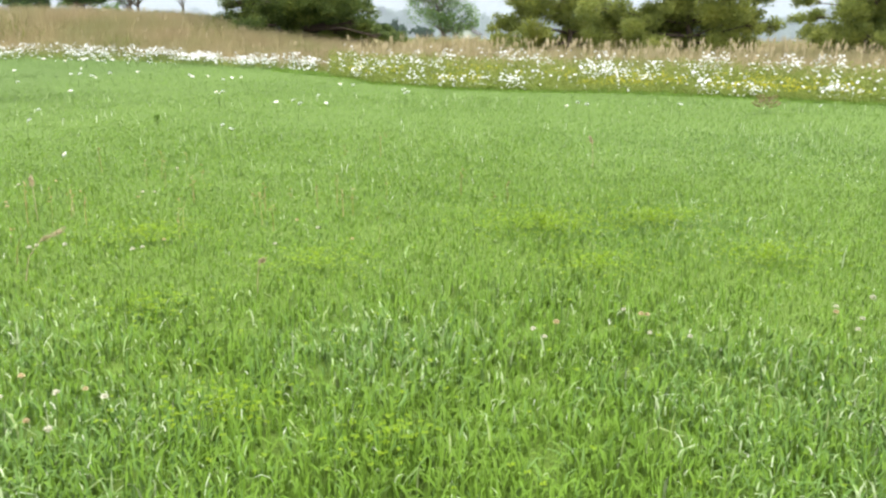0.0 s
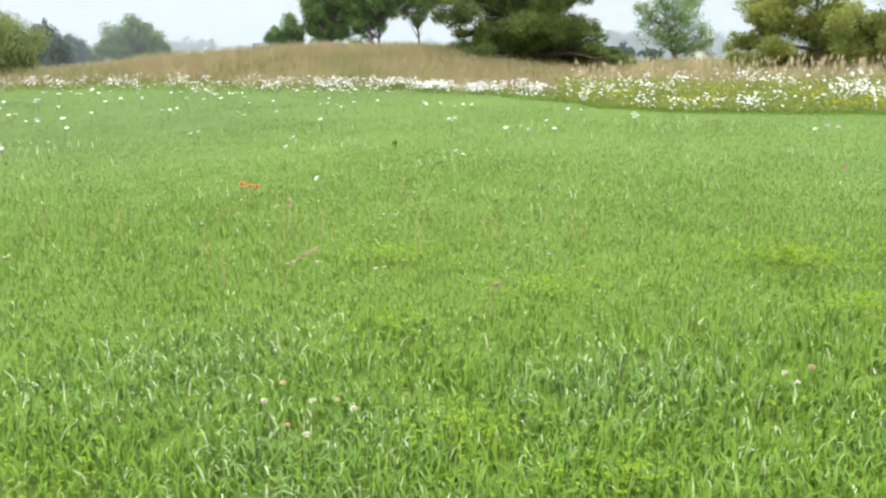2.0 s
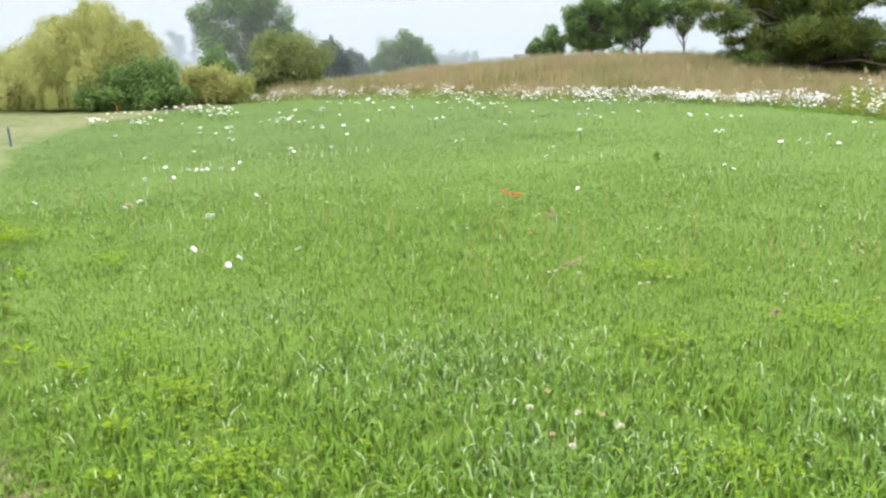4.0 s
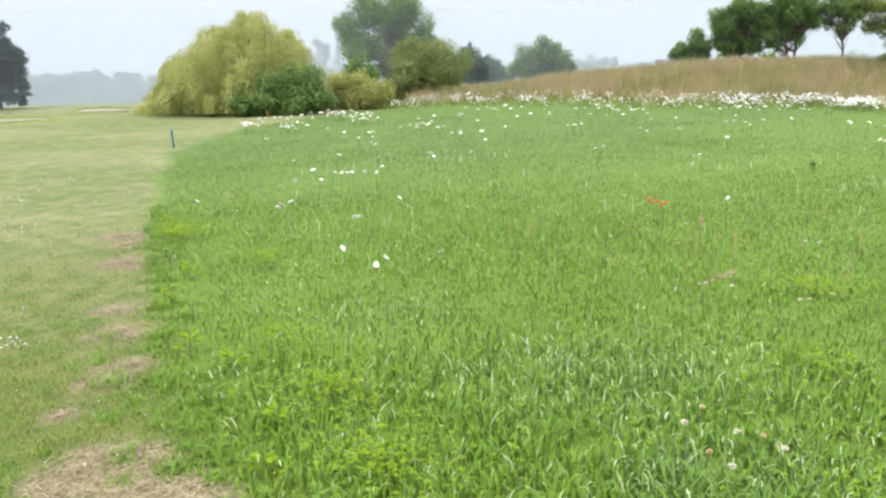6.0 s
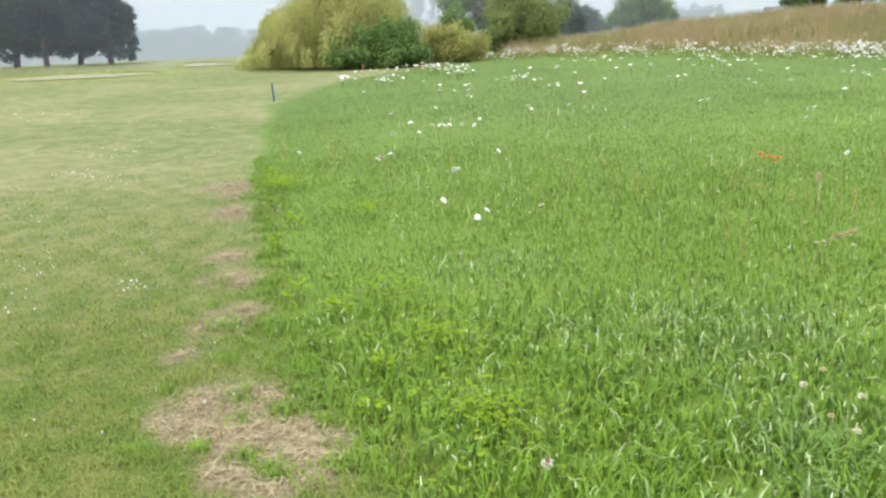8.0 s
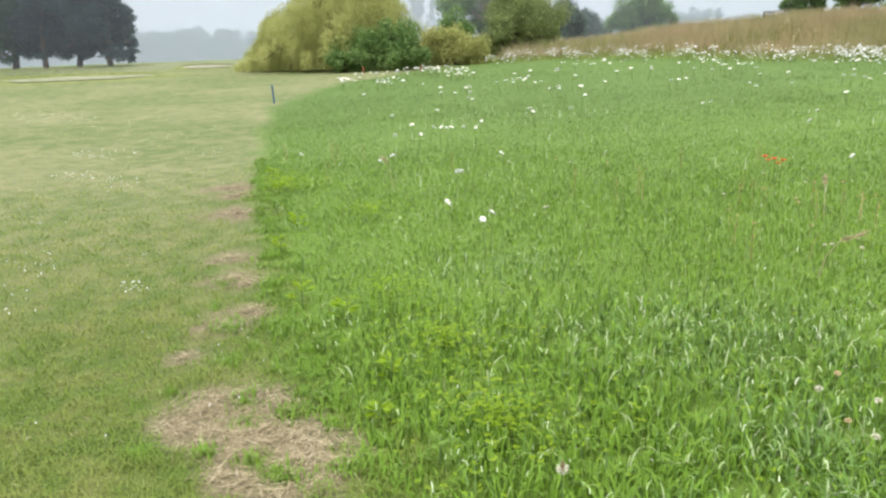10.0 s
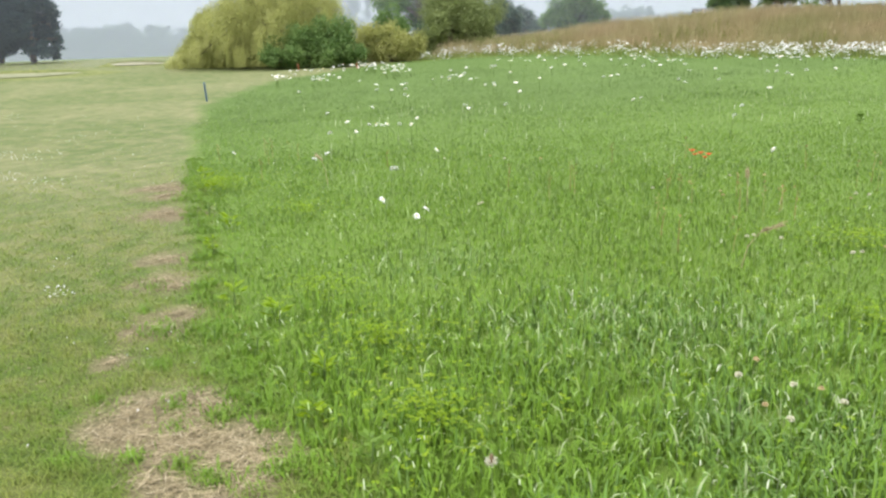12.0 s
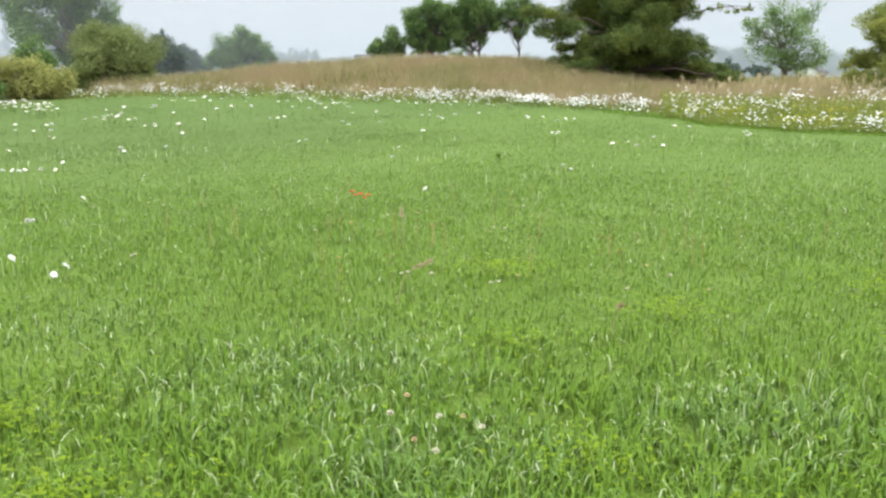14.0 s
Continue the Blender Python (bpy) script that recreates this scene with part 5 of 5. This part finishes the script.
# Low lobes at the left are added to fill in for shade under the crown.
make_tree("broadleaf_tree", 44.6, 46.6, [(-0.6, 2, 1.43), (0.7, 2.1, 1.43), (-1.2, 1.3, 0.91), (1.4, 1.5, 0.91), (0.1, 1.1, 1.17), (0.2, 2.7, 0.65), (-1.5, 0.6, 0.8), (-2.1, 0.5, 0.6), (0.2, 0.5, 0.8), (1.5, 0.6, 0.7)],
          m_olive, m_bark, "rounded olive-green tree with a soft dense crown", "tree", "", 46, 900, 0.075, 3.2, 1, 0.10, 16)
make_tree("broadleaf_tree", 41.2, 64.0, [(-0.4, 2.7, 1.17), (-0.1, 1.6, 1.3), (-1, 1.8, 1.17), (0.4, 2.1, 0.65), (-0.5, 3.4, 0.52)],
          m_blueoak, m_bark, "dark blue-green tree with a pointed crown", "tree", "misty trees behind the willow", 47, 380, 0.12, 3.0, 1, 0.09, 12)
make_tree("broadleaf_tree", 39.4, 90.0, [(-0.6, 2.4, 1.43), (0.4, 1.6, 1.17), (-1.4, 1.7, 1.3), (-1, 3.3, 0.78)],
          m_blueoak, m_bark, "low tree fading into the mist", "tree", "misty trees behind the willow", 48, 220, 0.16, 4.0, 1, 0.10)
make_tree("broadleaf_tree", 36.2, 74.0, [(-0.4, 3.8, 1.17), (-1.5, 2.9, 1.43), (1, 2.8, 1.56), (2.1, 2, 0.78), (-2.5, 2.2, 0.91), (-0.2, 2.2, 1.56), (0.5, 3.8, 0.78), (-0.6, 1.2, 1.2), (1.2, 1.2, 1.1), (-1.8, 1.2, 0.9)],
          m_ash, m_bark, "light green spreading tree with gaps in its crown", "tree", "", 49, 300, 0.13, 4.0, 1, 0.10, 11)
for az, r, h, w, seed in ((50.55, 128, 11.2, 2.2, 51), (51.7, 135, 9.0, 5.0, 52), (52.9, 132, 7.2, 6.0, 53)):
    make_tree("poplar_tree", az, r, [(0.1 * w * math.sin(2.1 * k), h * (0.14 + 0.16 * k), 0.42 * w * (1.05 - 0.12 * k)) for k in range(6)],
              m_blueoak, m_bark, "pale blue-grey tree in the mist", "tree", "far trees in the mist", seed, 60, 0.32, w, 1, 0.15, flat=1.3)
for az, r, h, w, seed in ((3.6, 97, 2.2, 3.4, 54), (5.6, 99, 1.8, 4.0, 55), (1.6, 96, 1.5, 3.0, 56)):
    make_tree("bush", az, r, [(0.3 * w * (k - 1), h * (0.55 + 0.12 * (k == 1)), 0.36 * h) for k in range(3)] + [(0, 0.3 * h, 0.3 * w)],
              m_blueoak, m_bark, "low blue-grey bush in the mist", "bush", "far trees in the mist", seed, 160, 0.2, w, 2, 0.05)

# on and behind the mound
MOUND_TREES = "trees on the mound"
make_tree("broadleaf_tree", 26.2, 53.0, [(-1, 1.9, 0.65), (0, 2.6, 0.65), (-0.4, 2.1, 0.65), (-1.5, 1.8, 0.39), (0.5, 2.2, 0.39), (-0.7, 1.4, 0.6), (0.1, 1.6, 0.6), (0.7, 1.7, 0.45)],
          m_oak, m_bark, "small dark green tree on the mound", "tree", MOUND_TREES, 61, 760, 0.085, 1.4, 1, 0.06, 10)
make_tree("broadleaf_tree", 23.3, 52.0, [(-1, 3.5, 0.91), (-0.1, 4.1, 0.78), (0.7, 3.3, 0.91), (-0.9, 2.5, 0.91), (0, 2.5, 0.91), (-1.4, 2.1, 0.52), (-0.3, 3.3, 0.91), (-0.6, 4.1, 0.52), (-0.6, 1.7, 0.75), (0.4, 1.8, 0.75), (1.0, 2.6, 0.8), (0.5, 3.9, 0.7), (1.2, 3.5, 0.7), (-1.2, 3.0, 0.8)],
          m_oak, m_bark, "dense dark green tree on the mound", "tree", MOUND_TREES, 62, 760, 0.085, 1.8, 1, 0.12, 11)
make_tree("broadleaf_tree", 20.5, 51.0, [(-0.9, 3.4, 0.91), (0.2, 3.7, 1.04), (1, 3.1, 0.65), (-0.7, 2.4, 0.91), (0.5, 2.5, 0.78), (-0.4, 4.1, 0.65), (-1.1, 1.8, 0.39), (-1.3, 2.8, 0.8), (-0.1, 3.0, 0.9), (0.9, 3.7, 0.7), (-1.4, 3.7, 0.6), (1.4, 3.4, 0.5)],
          m_oak, m_bark, "dark green tree with bare forked trunk", "tree", MOUND_TREES, 63, 700, 0.085, 1.8, 2, 0.10, 11)
make_tree("broadleaf_tree", 17.6, 51.0, [(-0.5, 4, 0.78), (0.2, 3.2, 0.78), (0.6, 4, 0.65), (-0.6, 3, 0.52), (0.1, 2.5, 0.52), (-0, 4.4, 0.52), (-0.9, 3.6, 0.55), (0.9, 3.4, 0.5), (-0.2, 3.7, 0.6)],
          m_oak, m_bark, "thin-crowned tree with a bare trunk", "tree", MOUND_TREES, 64, 560, 0.085, 1.4, 1, 0.08, 10)
for az, r, h, w, seed in ((25.0, 49.5, 1.0, 1.7, 71), (21.9, 49.0, 1.15, 2.0, 72), (19.1, 49.0, 0.95, 1.8, 73), (15.6, 48.5, 0.9, 2.2, 74)):
    make_tree("shrub", az, r, [(-0.28 * w, 0.5 * h, 0.3 * h), (0.05 * w, 0.66 * h, 0.34 * h), (0.3 * w, 0.42 * h, 0.3 * h)],
              m_ash, m_bark, "low green shrub among the dry grass on the mound", "shrub", "shrubs on the mound", seed, 500, 0.09, w, 2, 0.03)
GREEN_PINES = "pines behind the flower bed"
make_pine(10.2, 45.0, [(-4.4, 3.7, 0.81), (-3.6, 2.8, 0.94), (-3.5, 2.1, 0.54), (-2.7, 3.5, 1.08), (-1.9, 2.2, 1.08), (-1.7, 1.7, 0.68), (-2.4, 4.3, 1.22), (-0.7, 3.2, 1.49), (-0.4, 2.1, 1.35), (-0, 1.3, 0.94), (0.9, 3.4, 1.35), (1.3, 2.1, 1.35), (2, 3.9, 1.22), (1.4, 1.2, 0.94), (2.6, 2, 1.22), (3.4, 2.2, 0.68), (2.4, 1.3, 0.81), (3.2, 0.9, 0.68), (4, 0.6, 0.54), (4.7, 0.4, 0.41), (-0.8, 5.4, 2.03), (0.5, 6.3, 1.89), (-1.8, 5, 1.49), (2, 5.1, 1.62), (0.2, 2.3, 1.3), (-1.1, 1.4, 1.0), (0.6, 1.5, 1.2), (1.9, 1.4, 1.0), (0, 4.3, 1.4), (-2.2, 0.9, 0.8), (-3.0, 1.3, 0.7), (1.0, 0.6, 0.9), (2.2, 0.5, 0.8), (-0.6, 0.6, 0.8), (3.6, 0.5, 0.6), (3.3, 1.1, 0.7), (3.9, 0.85, 0.6), (4.5, 0.65, 0.55), (5.1, 0.45, 0.45), (2.6, 1.0, 0.8)],
          m_pine_lit_shade, "large spreading pine with low sweeping limbs", GREEN_PINES, 65, 620, 0.12, 6.0, ((0.35, 6.0, 2.6, 3.9),))
make_tree("broadleaf_tree", 0.0, 58.0, [(-1.7, 2.8, 1.3), (-0.2, 2.9, 1.3), (1.2, 2.4, 1.17), (1.8, 1.4, 0.65), (-2.3, 3.4, 0.65), (-0.9, 1.4, 1.04), (0.6, 1.1, 1.04), (-0.6, 4.2, 1.3), (0.9, 4.3, 1.04)],
          m_ash, m_bark_pale, "airy light green tree with visible branches", "tree", "", 66, 220, 0.10, 4.0, 2, 0.10, 10)
make_pine(-8.6, 40.0, [(-3, 1.6, 0.81), (-2.2, 2.2, 0.81), (-1.1, 2.5, 0.94), (-0.1, 2, 0.94), (-1.6, 1.2, 0.81), (0.2, 1.2, 0.68), (-3.2, 0.9, 0.54), (1, 1.8, 0.81), (-1.8, 3.4, 1.22), (-0.5, 3.8, 1.22), (-1.5, 0.7, 1.0), (0.4, 0.7, 0.9), (-2.7, 0.6, 0.8), (0.9, 1.2, 0.8), (0.6, 2.8, 0.8), (-2.4, 2.9, 0.8)],
          m_pine_green, "spreading yellow-green pine with gaps to the sky", GREEN_PINES, 67, 560, 0.12, 4.0)
make_pine(-16.4, 38.0, [(-3.6, 2.1, 0.94), (-2.4, 1.7, 1.08), (-1.2, 2, 1.08), (-0.4, 2.3, 1.08), (0.4, 1.5, 1.22), (-0.9, 1, 0.81), (0.2, 0.7, 0.68), (1.2, 2.2, 0.94), (2, 1.6, 0.94), (-2.1, 1, 0.68), (3.1, 1.5, 0.54), (1.3, 0.9, 0.68), (-0.7, 3.6, 1.22), (0.6, 3.8, 1.08), (-3.2, 1.2, 1.0), (-1.6, 1.3, 1.2), (-2.7, 0.5, 0.9), (-1.2, 0.5, 0.9), (0.6, 0.6, 0.9), (2.2, 0.9, 0.8), (2.6, 2.0, 0.7), (1.5, 3.0, 1.0), (-1.8, 3.2, 0.9), (2.6, 2.8, 0.8)],
          m_pine_green, "broad green pine with dense low boughs", GREEN_PINES, 68, 640, 0.12, 5.0)
make_pine(-27.4, 38.0, [(-2.5, 1.9, 0.54), (-2, 1.3, 0.68), (-1, 2.1, 0.81), (-0.3, 1.2, 0.81), (-1.2, 0.7, 0.54), (0.2, 1.9, 1.08), (1.1, 1.2, 1.08), (-0.3, 3, 1.08), (0.9, 3.2, 1.22), (-2.6, 2.5, 0.41), (-0.8, 1.4, 0.9), (0.4, 0.8, 0.9), (-1.5, 1.0, 0.6), (0.4, 2.4, 1.0)],
          m_pine_green, "green pine with bare limbs against the sky", GREEN_PINES, 69, 560, 0.12, 4.0)


# ---- posts ----
def build_stake(az, r, height, half, paint, cap, label):
    x, y = spot(az, r)
    root = new("marker_stake")
    root.matrix_basis = pose(x, y, float(ground_z(x, y)) - 0.05, 2, -2, 20)
    bm = bmesh.new()
    bmesh.ops.create_cube(bm, size=1.0, matrix=Matrix.Translation((0, 0, height / 2)) @ Matrix.Diagonal((half * 2, half * 2, height, 1)))
    bmesh.ops.bevel(bm, geom=list(bm.edges), offset=0.006, segments=2, affect="EDGES")
    me = bpy.data.meshes.new("stake_shaft")
    bm.to_mesh(me)
    bm.free()
    me.materials.append(paint)
    part("shaft", me, root)
    bm = bmesh.new()
    bmesh.ops.create_cone(bm, cap_ends=True, segments=4, radius1=half * 1.42, radius2=half * 0.5, depth=0.05, matrix=Matrix.Translation((0, 0, height + 0.024)) @ Matrix.Rotation(radians(45), 4, "Z"))
    me = bpy.data.meshes.new("stake_cap")
    bm.to_mesh(me)
    bm.free()
    me.materials.append(cap)
    part("cap", me, root)
    tagged(root, label, "marker stake")


build_stake(62.45, 23.1, 0.52, 0.022, m_blue, m_blue_top, "short blue painted wooden stake at the meadow corner")
for az in (51.9, 55.9):
    build_stake(az, 37.3, 0.30, 0.02, m_orange, m_orange, "short orange painted stake beside the bushes")


# ---- bunker on the fairway ----
def build_bunker(az, r, half_w, half_d, lip, name, label, sand):
    """A shallow sand bowl with a raised turf lip on its far side."""
    x0, y0 = spot(az, r)
    ca, sa = math.cos(radians(az)), math.sin(radians(az))
    n, rings = 40, 6
    a = np.arange(n) * 2 * np.pi / n
    wob = 1 + 0.14 * np.sin(3 * a + 1) + 0.08 * np.sin(5 * a)
    rows, lips = [], []
    for k in range(1, rings + 1):
        f = k / rings
        s, d = np.cos(a) * half_w * f * wob, np.sin(a) * half_d * f * wob
        x, y = x0 + s * ca - d * sa, y0 + s * sa + d * ca
        rows.append(np.stack([x, y, ground_z(x, y) + 0.03 + f ** 3 * (0.05 + lip * np.maximum(0, np.sin(a)))], 1))
    for f, h in ((1.0, 0.02), (1.06, 0.16), (1.25, 0.10), (1.6, -0.03)):
        s, d = np.cos(a) * half_w * f * wob, np.sin(a) * half_d * f * wob
        x, y = x0 + s * ca - d * sa, y0 + s * sa + d * ca
        grow = np.clip(0.35 + np.sin(a), 0, 1)
        lips.append(np.stack([x, y, ground_z(x, y) + (0.05 + lip * np.maximum(0, np.sin(a))) * max(0.0, 1.6 - f) / 0.6 + h * grow], 1))
    i, j = np.meshgrid(np.arange(rings - 1), np.arange(n), indexing="ij")
    q = np.stack([i * n + j, (i + 1) * n + j, (i + 1) * n + (j + 1) % n, i * n + (j + 1) % n], -1).reshape(-1, 4)
    root = new(name)
    v = np.concatenate(rows)
    part("sand", np_mesh("bunker_sand", v, [q, np.array([(0, k, k + 1) for k in range(1, n - 1)])], sand, True), root, "pale sand")
    i, j = np.meshgrid(np.arange(3), np.arange(n), indexing="ij")
    q = np.stack([i * n + j, (i + 1) * n + j, (i + 1) * n + (j + 1) % n, i * n + (j + 1) % n], -1).reshape(-1, 4)
    part("turf_lip", np_mesh("bunker_lip", np.concatenate(lips), [q], m_lip, True), root, "raised turf rim")
    tagged(root, label, "sand bunker", kind="structure")


m_lip = plain_material("rough_turf", (0.10, 0.13, 0.04), (0.22, 0.23, 0.09), 2.0, 0.95, 0.0, 0.6, 0.1)
build_bunker(66.3, 48.5, 1.3, 0.4, 0.12, "bunker", "shallow sand bunker with a grassy lip", m_sand)
build_bunker(74.6, 42.5, 3.2, 2.0, 0.0, "bunker", "flat pale worn sandy patch in the fairway", m_worn)


# ---- far house ----
def build_house(az, r, width, depth, eaves, ridge):
    x, y = spot(az, r)
    root = new("house")
    root.matrix_basis = pose(x, y, float(ground_z(x, y)) - (1.15 if width < 2.7 and az < 0 else 0.1), 0, 0, az + (75 if az < 0 else 12))
    w, d = width / 2, depth / 2
    v = np.array([(-w, -d, 0), (w, -d, 0), (w, d, 0), (-w, d, 0), (-w, -d, eaves), (w, -d, eaves), (w, d, eaves), (-w, d, eaves), (-w, 0, ridge), (w, 0, ridge)])
    part("wall", np_mesh("house_wall", v, [np.array([(0, 1, 5, 4), (2, 3, 7, 6), (1, 2, 6, 5), (3, 0, 4, 7)]), np.array([(5, 6, 9), (7, 4, 8)])], m_wall), root)
    o, t = 0.25, 0.12
    rows = []
    for s in (-1, 1):
        for lift in (0.02, t):
            rows += [(-w - o, s * (d + o), eaves - 0.12 + lift), (w + o, s * (d + o), eaves - 0.12 + lift), (w + o, 0, ridge + lift), (-w - o, 0, ridge + lift)]
    q = []
    for k in (0, 8):
        q += [(k, k + 1, k + 2, k + 3), (k + 4, k + 5, k + 6, k + 7), (k, k + 1, k + 5, k + 4), (k + 1, k + 2, k + 6, k + 5), (k + 3, k, k + 4, k + 7)]
    part("roof", np_mesh("house_roof", np.array(rows), [np.array(q)], m_roof), root)
    for wx in (-w * 0.6, 0.0, w * 0.6):
        bm = bmesh.new()
        bmesh.ops.create_cube(bm, size=1.0, matrix=Matrix.Translation((wx, -d - 0.01, eaves * 0.55)) @ Matrix.Diagonal((0.8, 0.06, 0.9, 1)))
        me = bpy.data.meshes.new("house_window")
        bm.to_mesh(me)
        bm.free()
        me.materials.append(m_glass)
        part("window", me, root, "dark window pane")
    tagged(root, "far low white house with a grey roof", "house")


build_house(-1.65, 100.0, 2.6, 2.4, 1.7, 2.5)
build_house(28.1, 92.0, 1.8, 2.6, 2.0, 2.9)


# ---- distance: woods all round, fading into mist ----
def far_wood():
    gen = np.random.default_rng(90)
    cs, rs = [], []
    for az in np.arange(0, 360, 0.2):
        r = gen.uniform(118, 138)
        x, y = spot(az, r)
        tall = 3.3 + 0.5 * math.sin(az * 0.21) + 0.4 * math.sin(az * 0.57 + 1) + gen.uniform(-0.25, 0.1)
        z0 = float(ground_z(x, y))
        for h in np.arange(0.3, tall, 1.1):
            cs.append((x + gen.normal(0, 0.8), y + gen.normal(0, 0.8), z0 + h + gen.normal(0, 0.15)))
            rs.append(gen.uniform(0.9, 1.5) * (1.15 - 0.5 * h / tall))
    v, f = blob_leaves(np.array(cs), np.array(rs), 5.5, 0.7, 0.5, gen)
    tagged(new("far_wood", np_mesh("far_wood", v, f, m_blueoak)), "distant belt of woods fading into the mist", "woods", kind="stuff")


far_wood()


def mist_bank(r, az0, az1, height, material, name, drift=1.0):
    n = 360
    a = np.radians(np.linspace(az0, az1, n))
    x, y = -np.sin(a) * r, np.cos(a) * r
    lower, upper = np.stack([x, y, ground_z(x, y) - 0.3], 1), np.stack([x, y, ground_z(x, y) + height], 1)
    k = np.arange(n - 1)
    q = np.stack([k, k + 1, k + 1 + n, k + n], 1)
    me = np_mesh(name, np.concatenate([lower, upper]), [q], material, True)
    az = np.linspace(az0, az1, n)
    thick = drift + (1 - drift) * np.clip((az - 26) / 18, 0, 1) * np.clip((140 - az) / 30, 0, 1)
    me.attributes.new("drift", "FLOAT", "POINT").data.foreach_set("value", np.tile(thick, 2).astype(np.float32))
    ob = new(name, me)
    tagged(ob, "thin white morning mist drifting over the far ground", "mist", kind="structure")
    return ob


mist_bank(48.6, 0, 360, 24, mist_material("thin_mist", 0.10, 4.0, 22.0), "mist", 0.08)
mist_bank(70, 0, 360, 26, mist_material("near_mist", 0.13, 3.0, 24.0), "mist", 0.5)
mist_bank(108, 0, 360, 30, mist_material("far_mist", 0.58, 4.0, 22.0), "mist")
mist_bank(142, 0, 360, 30, mist_material("deep_mist", 0.35, 4.0, 26.0), "mist")
